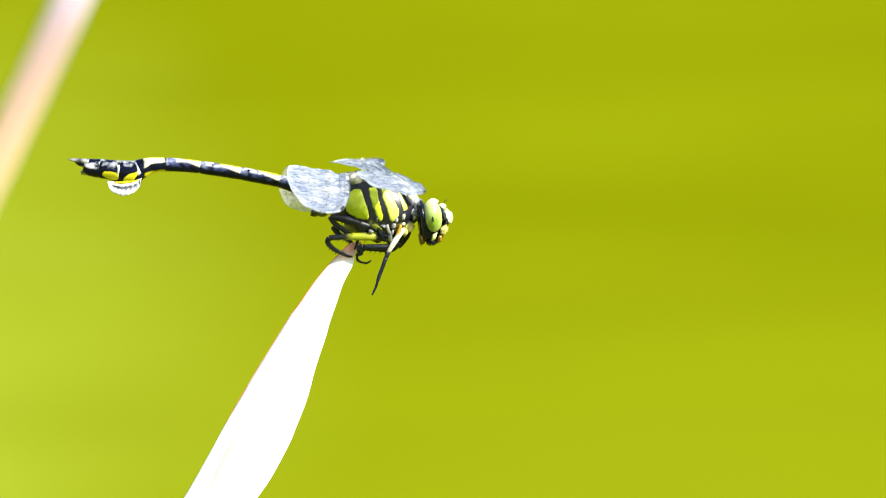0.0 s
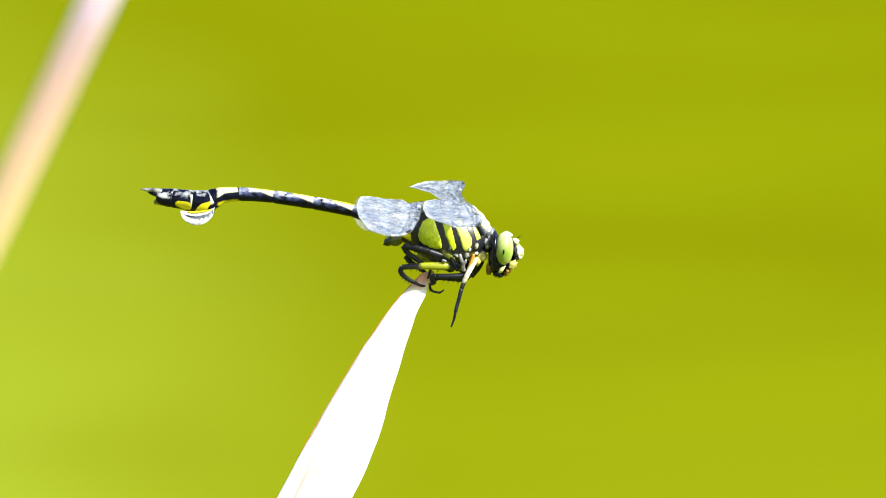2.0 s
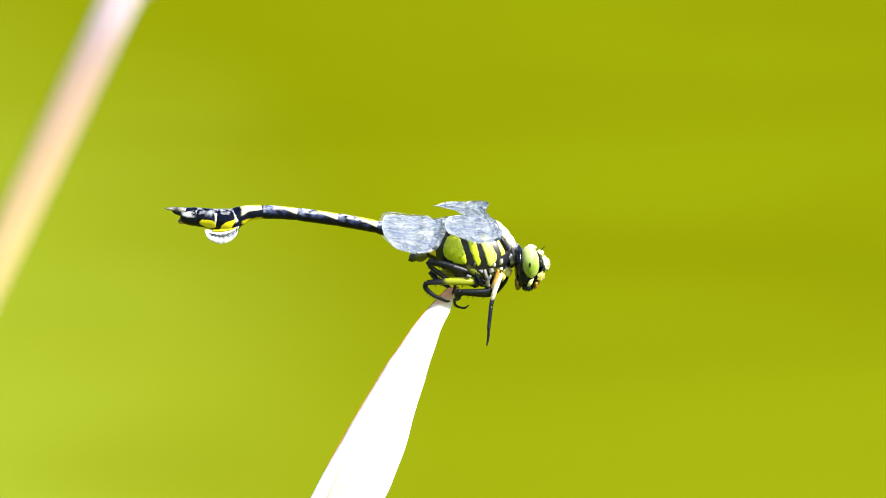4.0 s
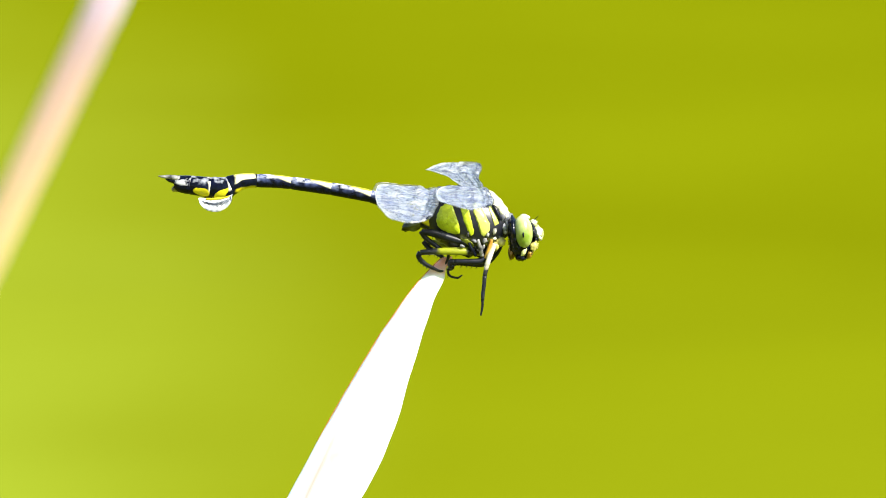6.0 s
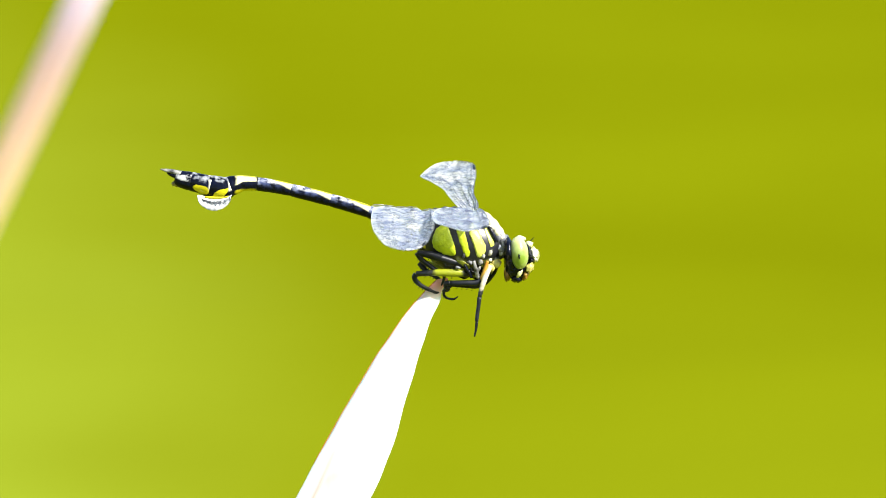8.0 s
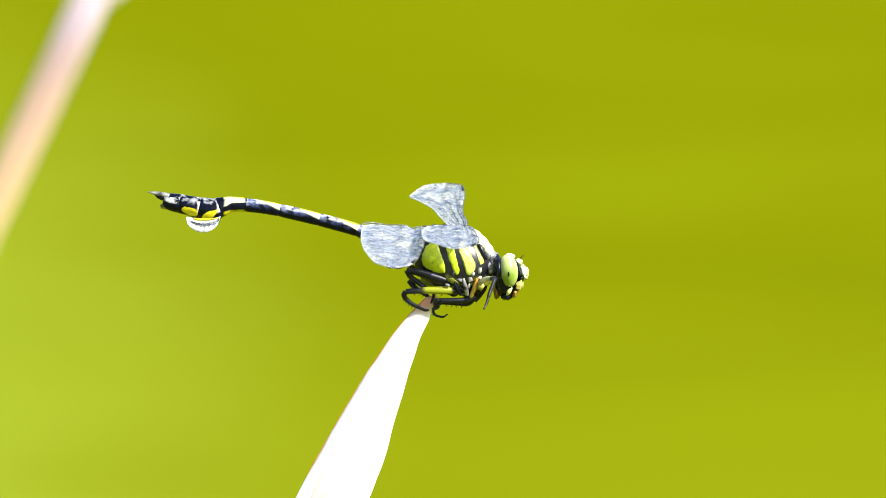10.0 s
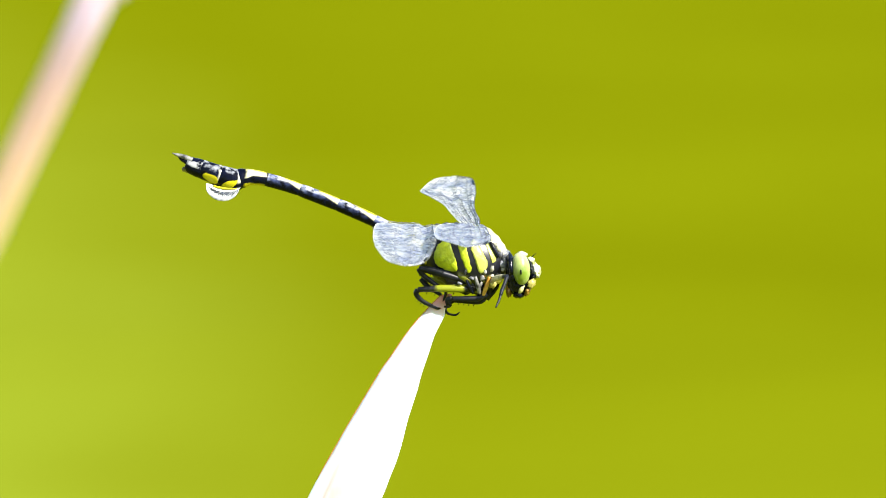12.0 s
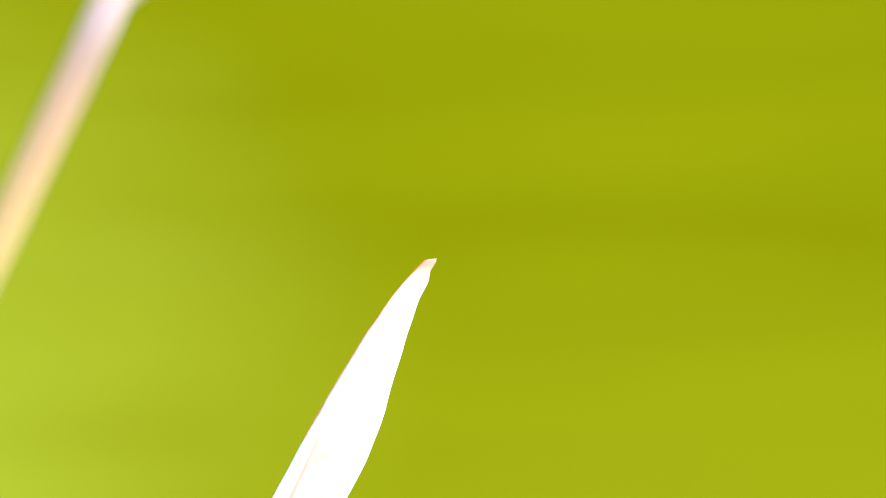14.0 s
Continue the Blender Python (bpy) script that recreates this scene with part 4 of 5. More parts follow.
    made["near_fore"], made["near_hind"] = wing(-1, 340, 1, 1.12, 5), wing(-1, 365, 0)
    made["far_fore"], made["far_hind"] = wing(1, 340, 1), wing(1, 365, 0)
    return made


def film_material():
    m, t, b = material("flap_film", 0.4, 0, 0.4)
    t.links.new(ramp(t, noise_of(t, 900, 3, coords(t)), ((0.35, (0.42, 0.44, 0.48)), (0.65, (0.76, 0.77, 0.78)))), b.inputs["Base Color"])
    return m


def two_tone(name, split, low, high, axis="X", end=9.0):
    """Colour that changes at a place along the limb."""
    m, t, b = material(name, 0.35, 0, 0.5)
    v = coords(t)
    sep = t.nodes.new("ShaderNodeSeparateXYZ")
    t.links.new(v, sep.inputs[0])
    k = math_node(t, "ADD", math_node(t, "MULTIPLY", sep.outputs[axis], 1e4 / 100), 0.5 - split)
    k = math_node(t, "ADD", k, math_node(t, "MULTIPLY", math_node(t, "SUBTRACT", noise_of(t, 900, 3, v), 0.5), 0.12))
    dirt = ramp(t, noise_of(t, 420, 4, v, 0.6), ((0.50, (0, 0, 0)), (0.60, (1, 1, 1))))
    c = mix(t, math_node(t, "MULTIPLY", dirt, 0.45), ramp(t, math_node(t, "MULTIPLY", k, 0.5), ((0.235, low), (0.265, high), (0.235 + (end - split) / 2, high), (0.265 + (end - split) / 2, low))), (0.045, 0.038, 0.020))
    t.links.new(c, b.inputs["Base Color"])
    bump(t, b, noise_of(t, 3000, 3, v), 0.25)
    return m


IVORYFILM = film_material()
LIMELEG = two_tone("lime_leg", -0.78, (0.008, 0.010, 0.016), (0.27, 0.30, 0.014), end=-0.28)
FORELEG = two_tone("fore_leg", -0.42, (0.012, 0.014, 0.020), (0.70, 0.64, 0.48), "Z", 1.0)
fly = build_dragonfly()


# ---------------------------------------------------------------- what moves
def held(x, y, z, rx=0, ry=0, rz=0):
    """A pose in the leaning frame that faces the lens."""
    return pose(x, y, z, -TILT) @ pose(0, 0, 0, rx, ry, rz)


def joint(at, rx=0, ry=0, rz=0):
    return Matrix.Translation(at) @ pose(0, 0, 0, rx, ry, rz)


def motions():
    """All that moves: the swaying leaf and stalk, and the insect with its joints."""
    walk(leaf, [
        (0, held(-0.00599, 1.97990, 1.01770, 0, 1.30, 0)),
        (0.1, held(-0.00191, 1.97989, 1.01771, 0, 1.40, 0)),
        (0.2, held(0.00593, 1.97984, 1.01771, 0, 1.61, 0)),
        (0.3, held(0.01241, 1.97983, 1.01770, 0, 1.91, 0)),
        (0.4, held(0.01239, 1.97982, 1.01770, 0, 2.01, 0)),
        (0.5, held(0.00537, 1.97985, 1.01771, 0, 1.92, 0)),
        (0.6, held(-0.00226, 1.97987, 1.01771, 0, 1.72, 0)),
        (0.7, held(-0.00247, 1.97986, 1.01771, 0, 1.52, 0)),
        (0.8, held(-0.00085, 1.97985, 1.01771, 0, 1.43, 0)),
        (0.9, held(0.00270, 1.97985, 1.01771, 0, 1.43, 0)),
        (1, held(0.00540, 1.97985, 1.01771, 0, 1.44, 0)),
        (1.1, held(0.00536, 1.97985, 1.01771, 0, 1.44, 0)),
        (1.2, held(0.00467, 1.97985, 1.01770, 0, 1.34, 0)),
        (1.3, held(0.00128, 1.97985, 1.01770, 0, 1.25, 0)),
        (1.4, held(-0.00121, 1.97985, 1.01770, 0, 1.25, 0)),
        (1.5, held(-0.00183, 1.97985, 1.01770, 0, 1.00, 0)),
        (1.6, held(0.00386, 1.97985, 1.01774, 0, 0.79, 0)),
        (1.7, held(0.00811, 1.97986, 1.01779, 0, 0.78, 0)),
        (1.8, held(0.00701, 1.97986, 1.01778, 0, 0.76, 0)),
        (1.9, held(0.00146, 1.97985, 1.01773, 0, 0.75, 0)),
        (2, held(-0.00203, 1.97985, 1.01770, 0, 0.74, 0)),
        (2.1, held(-0.00133, 1.97985, 1.01770, 0, 0.73, 0)),
        (2.2, held(0.00223, 1.97985, 1.01770, 0, 0.72, 0)),
        (2.3, held(0.00440, 1.97985, 1.01770, 0, 0.71, 0)),
        (2.4, held(0.00346, 1.97986, 1.01770, 0, 0.69, 0)),
        (2.5, held(-0.00018, 1.97986, 1.01770, 0, 0.68, 0)),
        (2.6, held(-0.00283, 1.97986, 1.01770, 0, 0.67, 0)),
        (2.7, held(-0.00172, 1.97987, 1.01770, 0, 0.66, 0)),
        (2.8, held(0.00021, 1.97987, 1.01770, 0, 0.65, 0)),
        (2.9, held(0.00066, 1.97987, 1.01770, 0, 0.64, 0)),
        (3, held(0.00073, 1.97987, 1.01770, 0, 0.62, 0)),
        (3.1, held(0.00020, 1.97987, 1.01770, 0, 0.61, 0)),
        (3.2, held(0.00131, 1.97987, 1.01770, 0, 0.60, 0)),
        (4.2, held(-0.00106, 1.97986, 1.01770, 0, 0.67, 0)),
        (5.3, held(-0.00336, 1.97985, 1.01770, 0, 0.75, 0)),
        (5.4, held(-0.00380, 1.97985, 1.01772, 0, 0.75, 0)),
        (5.5, held(-0.00326, 1.97986, 1.01775, 0, 0.74, 0)),
        (5.6, held(-0.00262, 1.97986, 1.01774, 0, 0.74, 0)),
        (5.7, held(-0.00134, 1.97986, 1.01773, 0, 0.73, 0)),
        (5.8, held(-0.00059, 1.97985, 1.01772, 0, 0.73, 0)),
        (5.9, held(-0.00120, 1.97985, 1.01771, 0, 0.72, 0)),
        (6, held(-0.00165, 1.97985, 1.01770, 0, 0.72, 0)),
        (6.1, held(-0.00217, 1.97985, 1.01770, 0, 0.72, 0)),
        (6.2, held(-0.00092, 1.97985, 1.01770, 0, 0.71, 0)),
        (6.3, held(0.00047, 1.97985, 1.01770, 0, 0.71, 0)),
        (6.4, held(-0.00013, 1.97985, 1.01770, 0, 0.70, 0)),
        (6.5, held(-0.00265, 1.97985, 1.01770, 0, 0.70, 0)),
        (6.6, held(-0.00352, 1.97985, 1.01770, 0, 0.68, 0)),
        (6.7, held(-0.00279, 1.97985, 1.01770, 0, 0.67, 0)),
        (6.8, held(-0.00147, 1.97985, 1.01770, 0, 0.65, 0)),
        (6.9, held(-0.00123, 1.97985, 1.01770, 0, 0.63, 0)),
        (7, held(-0.00121, 1.97985, 1.01770, 0, 0.62, 0)),
        (7.1, held(-0.00196, 1.97985, 1.01770, 0, 0.60, 0)),
        (7.2, held(-0.00176, 1.97985, 1.01770, 0, 0.58, 0)),
        (7.3, held(-0.00079, 1.97985, 1.01770, 0, 0.57, 0)),
        (7.4, held(-0.00084, 1.97985, 1.01770, 0, 0.55, 0)),
        (7.5, held(-0.00063, 1.97985, 1.01770, 0, 0.53, 0)),
        (7.6, held(0.00017, 1.97985, 1.01770, 0, 0.52, 0)),
        (7.7, held(0.00114, 1.97985, 1.01770, 0, 0.50, 0)),
        (7.8, held(0.00163, 1.97985, 1.01770, 0, 0.48, 0)),
        (7.9, held(0.00072, 1.97986, 1.01770, 0, 0.47, 0)),
        (8, held(0.00112, 1.97986, 1.01770, 0, 0.45, 0)),
        (8.1, held(0.00105, 1.97986, 1.01770, 0, 0.44, 0)),
        (8.2, held(0.00057, 1.97987, 1.01770, 0, 0.43, 0)),
        (8.3, held(-0.00089, 1.97987, 1.01770, 0, 0.42, 0)),
        (8.4, held(-0.00181, 1.97987, 1.01770, 0, 0.42, 0)),
        (8.5, held(0.00008, 1.97987, 1.01770, 0, 0.41, 0)),
        (8.6, held(0.00320, 1.97987, 1.01770, 0, 0.40, 0)),
        (8.7, held(0.00616, 1.97987, 1.01770, 0, 0.39, 0)),
        (8.8, held(0.00693, 1.97987, 1.01770, 0, 0.38, 0)),
        (8.9, held(0.00447, 1.97987, 1.01770, 0, 0.37, 0)),
        (9, held(0.00074, 1.97987, 1.01770, 0, 0.37, 0)),
        (9.1, held(-0.00070, 1.97987, 1.01770, 0, 0.36, 0)),
        (9.2, held(0.00006, 1.97987, 1.01770, 0, 0.35, 0)),
        (10.2, held(0.00038, 1.97987, 1.01770, 0, 0.33, 0)),
        (11.3, held(0.00147, 1.97987, 1.01770, 0, 0.30, 0)),
        (11.4, held(0.00268, 1.97988, 1.01780, 0, 0.30, 0)),
        (11.5, held(0.00084, 1.97990, 1.01790, 0, 0.30, 0)),
        (11.6, held(-0.00071, 1.97990, 1.01790, 0, 0.30, 0)),
        (11.7, held(-0.00169, 1.97990, 1.01789, 0, 0.30, 0)),
        (11.8, held(-0.00074, 1.97989, 1.01786, 0, 0.30, 0)),
        (11.9, held(0.00053, 1.97988, 1.01780, 0, 0.60, 0)),
        (12, held(0.00034, 1.97987, 1.01770, 0, 0.60, 0)),
        (12.1, held(-0.00002, 1.97968, 1.01641, 0, 0.60, 0)),
        (12.2, held(0.00117, 1.97986, 1.01770, 0, 0.60, 0)),
        (12.3, held(-0.00154, 1.97975, 1.01604, 0, 0.8, 0)),
        (12.5, held(-0.00016, 1.97986, 1.01680, 0, 0.8, 0)),
        (13, held(-0.00091, 1.97985, 1.01680, 0, 0.8, 0)),
        (13.5, held(-0.00145, 1.97985, 1.01680, 0, 0.8, 0)),
        (14, held(-0.00229, 1.97985, 1.01680, 0, 0.8, 0)),
    ])
    walk(thread, [
        (0, joint(hold, 0, -46, 0)),
        (12.2, joint(hold, 0, -46, 0)),
        (12.3, joint(hold, 0, -8, 0)),
        (12.5, joint(hold, 0, 0, 0)),
        (12.8, joint(hold, 0, -6, 0)),
        (13.2, joint(hold, 0, -38, 0)),
        (14, joint(hold, 0, -42, 0)),
    ])
    walk(stalk, [
        (0, held(-0.07302, 2.58248, 0.99002)),
        (0.1, held(-0.07836, 2.58217, 0.98679)),
        (0.2, held(-0.08847, 2.58216, 0.98769)),
        (0.3, held(-0.09683, 2.58227, 0.98950)),
        (0.4, held(-0.09684, 2.58222, 0.98860)),
        (0.5, held(-0.08776, 2.58213, 0.98718)),
        (0.6, held(-0.07780, 2.58197, 0.98666)),
        (0.8, held(-0.07950, 2.58165, 0.98602)),
        (1, held(-0.08763, 2.58188, 0.98769)),
        (1.2, held(-0.08674, 2.58216, 0.98924)),
        (1.5, held(-0.08009, 2.58224, 0.99157)),
        (1.6, held(-0.07532, 2.58232, 0.99240)),
        (1.7, held(-0.07453, 2.58244, 0.99321)),
        (1.8, held(-0.07657, 2.58256, 0.99399)),
        (1.9, held(-0.07834, 2.58265, 0.99470)),
        (2, held(-0.07936, 2.58271, 0.99525)),
        (2.1, held(-0.08039, 2.58273, 0.99556)),
        (2.2, held(-0.08083, 2.58272, 0.99860)),
        (2.3, held(-0.08264, 2.58270, 0.99702)),
        (2.4, held(-0.08046, 2.58268, 0.99402)),
        (2.5, held(-0.07929, 2.58265, 0.99266)),
        (2.6, held(-0.07576, 2.58263, 0.99361)),
        (2.7, held(-0.07454, 2.58261, 0.99554)),
        (2.8, held(-0.07595, 2.58261, 0.99711)),
        (2.9, held(-0.08002, 2.58262, 0.99682)),
        (3, held(-0.08351, 2.58266, 0.99597)),
        (3.2, held(-0.08273, 2.58279, 0.99739)),
        (4.2, held(-0.07914, 2.58265, 0.99622)),
        (5.3, held(-0.07939, 2.58248, 0.99423)),
        (5.5, held(-0.07699, 2.58241, 0.99441)),
        (5.7, held(-0.07821, 2.58236, 0.99343)),
        (5.8, held(-0.08006, 2.58235, 0.99321)),
        (6, held(-0.08054, 2.58232, 0.99278)),
        (6.2, held(-0.07602, 2.58222, 0.99207)),
        (6.3, held(-0.07558, 2.58216, 0.99164)),
        (6.4, held(-0.07595, 2.58210, 0.99131)),
        (6.5, held(-0.07856, 2.58208, 0.99118)),
        (6.6, held(-0.08072, 2.58209, 0.99128)),
        (6.7, held(-0.08068, 2.58212, 0.99149)),
        (7, held(-0.08230, 2.58223, 0.99208)),
        (7.3, held(-0.07960, 2.58238, 0.99346)),
        (7.5, held(-0.08205, 2.58252, 0.99466)),
        (7.7, held(-0.08341, 2.58269, 0.99572)),
        (7.8, held(-0.08361, 2.58277, 0.99615)),
        (8, held(-0.08204, 2.58291, 0.99635)),
        (8.1, held(-0.08056, 2.58295, 0.99514)),
        (8.2, held(-0.07992, 2.58298, 0.99535)),
        (8.3, held(-0.07865, 2.58301, 0.99636)),
        (8.4, held(-0.07968, 2.58303, 0.99783)),
        (8.5, held(-0.07951, 2.58305, 0.99734)),
        (8.6, held(-0.07975, 2.58306, 0.99749)),
        (8.7, held(-0.08105, 2.58304, 0.99656)),
        (8.8, held(-0.08284, 2.58298, 0.99581)),
        (8.9, held(-0.08295, 2.58293, 0.99546)),
        (9, held(-0.08098, 2.58291, 0.99674)),
        (9.1, held(-0.07924, 2.58299, 0.99619)),
        (9.2, held(-0.07863, 2.58307, 0.99634)),
        (10.2, held(-0.08114, 2.58302, 0.99777)),
        (11.3, held(-0.08240, 2.58320, 0.99906)),
        (11.5, held(-0.08084, 2.58317, 0.99872)),
        (11.7, held(-0.08143, 2.58315, 0.99739)),
        (12, held(-0.08275, 2.58301, 0.99751)),
        (12.2, held(-0.08208, 2.58242, 0.99364)),
        (12.5, held(-0.08146, 2.58265, 0.99467)),
        (13, held(-0.08048, 2.58226, 0.99158)),
        (13.5, held(-0.07976, 2.58200, 0.98964)),
        (14, held(-0.07865, 2.58180, 0.98835)),
    ])
    walk(fly["root"], [
        (0, held(-0.00679, 1.97990, 1.01680)),
        (0.1, held(-0.00271, 1.97989, 1.01681)),
        (0.2, held(0.00513, 1.97984, 1.01681)),
        (0.3, held(0.01161, 1.97983, 1.01680)),
        (0.4, held(0.01159, 1.97982, 1.01680)),
        (0.5, held(0.00457, 1.97985, 1.01681)),
        (0.6, held(-0.00306, 1.97987, 1.01681)),
        (0.7, held(-0.00327, 1.97986, 1.01681)),
        (0.8, held(-0.00165, 1.97985, 1.01681)),
        (0.9, held(0.00190, 1.97985, 1.01681)),
        (1, held(0.00460, 1.97985, 1.01681)),
        (1.1, held(0.00456, 1.97985, 1.01681)),
        (1.2, held(0.00387, 1.97985, 1.01680)),
        (1.3, held(0.00048, 1.97985, 1.01680)),
        (1.4, held(-0.00201, 1.97985, 1.01680)),
        (1.5, held(-0.00263, 1.97985, 1.01680)),
        (1.6, held(0.00306, 1.97985, 1.01684)),
        (1.7, held(0.00731, 1.97986, 1.01689)),
        (1.8, held(0.00621, 1.97986, 1.01688)),
        (1.9, held(0.00066, 1.97985, 1.01683)),
        (2, held(-0.00283, 1.97985, 1.01680)),
        (2.1, held(-0.00213, 1.97985, 1.01680)),
        (2.2, held(0.00143, 1.97985, 1.01680)),
        (2.3, held(0.00360, 1.97985, 1.01680)),
        (2.4, held(0.00266, 1.97986, 1.01680)),
        (2.5, held(-0.00098, 1.97986, 1.01680)),
        (2.6, held(-0.00363, 1.97986, 1.01680)),
        (2.7, held(-0.00252, 1.97987, 1.01680)),
        (2.8, held(-0.00059, 1.97987, 1.01680)),
        (2.9, held(-0.00014, 1.97987, 1.01680)),
        (3, held(-0.00007, 1.97987, 1.01680)),
        (3.1, held(-0.00060, 1.97987, 1.01680)),
        (3.2, held(0.00051, 1.97987, 1.01680)),
        (4.2, held(-0.00186, 1.97986, 1.01680)),
        (5.3, held(-0.00416, 1.97985, 1.01680)),
        (5.4, held(-0.00460, 1.97985, 1.01682)),
        (5.5, held(-0.00406, 1.97986, 1.01685)),
        (5.6, held(-0.00342, 1.97986, 1.01684)),
        (5.7, held(-0.00214, 1.97986, 1.01683)),
        (5.8, held(-0.00139, 1.97985, 1.01682)),
        (5.9, held(-0.00200, 1.97985, 1.01681)),
        (6, held(-0.00245, 1.97985, 1.01680)),
        (6.1, held(-0.00297, 1.97985, 1.01680)),
        (6.2, held(-0.00172, 1.97985, 1.01680)),
        (6.3, held(-0.00033, 1.97985, 1.01680)),
        (6.4, held(-0.00093, 1.97985, 1.01680)),
        (6.5, held(-0.00345, 1.97985, 1.01680)),
        (6.6, held(-0.00432, 1.97985, 1.01680)),
        (6.7, held(-0.00359, 1.97985, 1.01680)),
        (6.8, held(-0.00227, 1.97985, 1.01680)),
        (6.9, held(-0.00203, 1.97985, 1.01680)),
        (7, held(-0.00201, 1.97985, 1.01680)),
        (7.1, held(-0.00276, 1.97985, 1.01680)),
        (7.2, held(-0.00256, 1.97985, 1.01680)),
        (7.3, held(-0.00159, 1.97985, 1.01680)),
        (7.4, held(-0.00164, 1.97985, 1.01680)),
        (7.5, held(-0.00143, 1.97985, 1.01680)),
        (7.6, held(-0.00063, 1.97985, 1.01680)),
        (7.7, held(0.00034, 1.97985, 1.01680)),
        (7.8, held(0.00083, 1.97985, 1.01680)),
        (7.9, held(-0.00008, 1.97986, 1.01680)),
        (8, held(0.00032, 1.97986, 1.01680)),
        (8.1, held(0.00025, 1.97986, 1.01680)),
        (8.2, held(-0.00023, 1.97987, 1.01680)),
        (8.3, held(-0.00169, 1.97987, 1.01680)),
        (8.4, held(-0.00261, 1.97987, 1.01680)),
        (8.5, held(-0.00072, 1.97987, 1.01680)),
        (8.6, held(0.00240, 1.97987, 1.01680)),
        (8.7, held(0.00536, 1.97987, 1.01680)),
        (8.8, held(0.00613, 1.97987, 1.01680)),
        (8.9, held(0.00367, 1.97987, 1.01680)),
        (9, held(-0.00006, 1.97987, 1.01680)),
        (9.1, held(-0.00150, 1.97987, 1.01680)),
        (9.2, held(-0.00074, 1.97987, 1.01680)),
        (10.2, held(-0.00042, 1.97987, 1.01680)),
        (11.3, held(0.00027, 1.97987, 1.01680)),
        (11.4, held(0.00148, 1.97988, 1.01690)),
        (11.5, held(-0.00036, 1.97990, 1.01700)),
        (11.6, held(-0.00191, 1.97990, 1.01700)),
        (11.7, held(-0.00289, 1.97990, 1.01699)),
        (11.8, held(-0.00194, 1.97989, 1.01696)),
        (11.9, held(-0.00067, 1.97988, 1.01690)),
        (12, held(-0.00086, 1.97987, 1.01680)),
        (12.1, held(-0.00122, 1.97968, 1.01551)),
        (12.2, held(0.00470, 1.97963, 1.01543, 0, 9.5, 0)),
        (12.3, held(0.05235, 1.90000, 1.01795, 0, 13.3, -4)),
        (12.4, held(0.05430, 1.90000, 1.01841, 0, 13.5, -4)),
        (12.5, held(0.08040, 1.90000, 1.01460, 0, 8.0, -4)),
        (12.6, held(0.10640, 1.90000, 1.00480, 0, 8.0, -4)),
        (12.8, held(0.17265, 1.89, 0.98079, 0, 8, -4)),
        (13.2, held(0.36960, 1.88, 0.96943, 0, 3, -4)),
        (14, held(0.87119, 1.86, 0.99375, 0, -4, -4)),
    ])
    walk(fly["abdomen"], [
        (0, joint(fly["waist"], 0, -5.2)),
        (0.5, joint(fly["waist"], 0, -5.4)),
        (1, joint(fly["waist"], 0, -4.3)),
        (1.5, joint(fly["waist"], 0, -5)),
        (2, joint(fly["waist"], 0, -5.3)),
        (2.5, joint(fly["waist"], 0, -5.6)),
        (3, joint(fly["waist"], 0, -4.4)),
        (3.2, joint(fly["waist"], 0, -6.2)),
        (4.2, joint(fly["waist"], 0, -6.1)),
        (5.5, joint(fly["waist"], 0, -6)),
        (6, joint(fly["waist"], 0, -5.7)),
        (6.2, joint(fly["waist"], 0, -5.6)),
        (6.3, joint(fly["waist"], 0, -3.4)),
        (6.5, joint(fly["waist"], 0, -2.4)),
        (7, joint(fly["waist"], 0, -0.8)),
        (7.5, joint(fly["waist"], 0, 0)),
        (8, joint(fly["waist"], 0, 0.4)),
        (8.5, joint(fly["waist"], 0, 1.4)),
        (9, joint(fly["waist"], 0, 0.4)),
        (9.1, joint(fly["waist"], 0, -1.2)),
        (9.2, joint(fly["waist"], 0, -1.5)),
        (10.2, joint(fly["waist"], 0, -0.4)),
        (11.5, joint(fly["waist"], 0, 0.9)),
        (11.8, joint(fly["waist"], 0, 1.6)),
        (12, joint(fly["waist"], 0, 7.4)),
        (12.1, joint(fly["waist"], 0, 8.2)),
        (12.2, joint(fly["waist"], 0, 9)),
        (12.3, joint(fly["waist"], 0, 5)),
        (12.6, joint(fly["waist"], 0, 4)),
        (14, joint(fly["waist"], 0, 4)),
    ])
    walk(fly["head"], [
        (0, joint(fly["neck"], 0, -3, 0)),
        (0.3, joint(fly["neck"], 0, 9, 0)),
        (1.5, joint(fly["neck"], 0, 8, 0)),
        (2.5, joint(fly["neck"], 0, 7, 0)),
        (2.7, joint(fly["neck"], -32, 4, 26)),
        (3.05, joint(fly["neck"], -32, 4, 26)),
        (3.2, joint(fly["neck"], -8, 0, 12)),
        (3.6, joint(fly["neck"], 0, 0, 0)),
        (14, joint(fly["neck"], 0, 0, 0)),
    ])
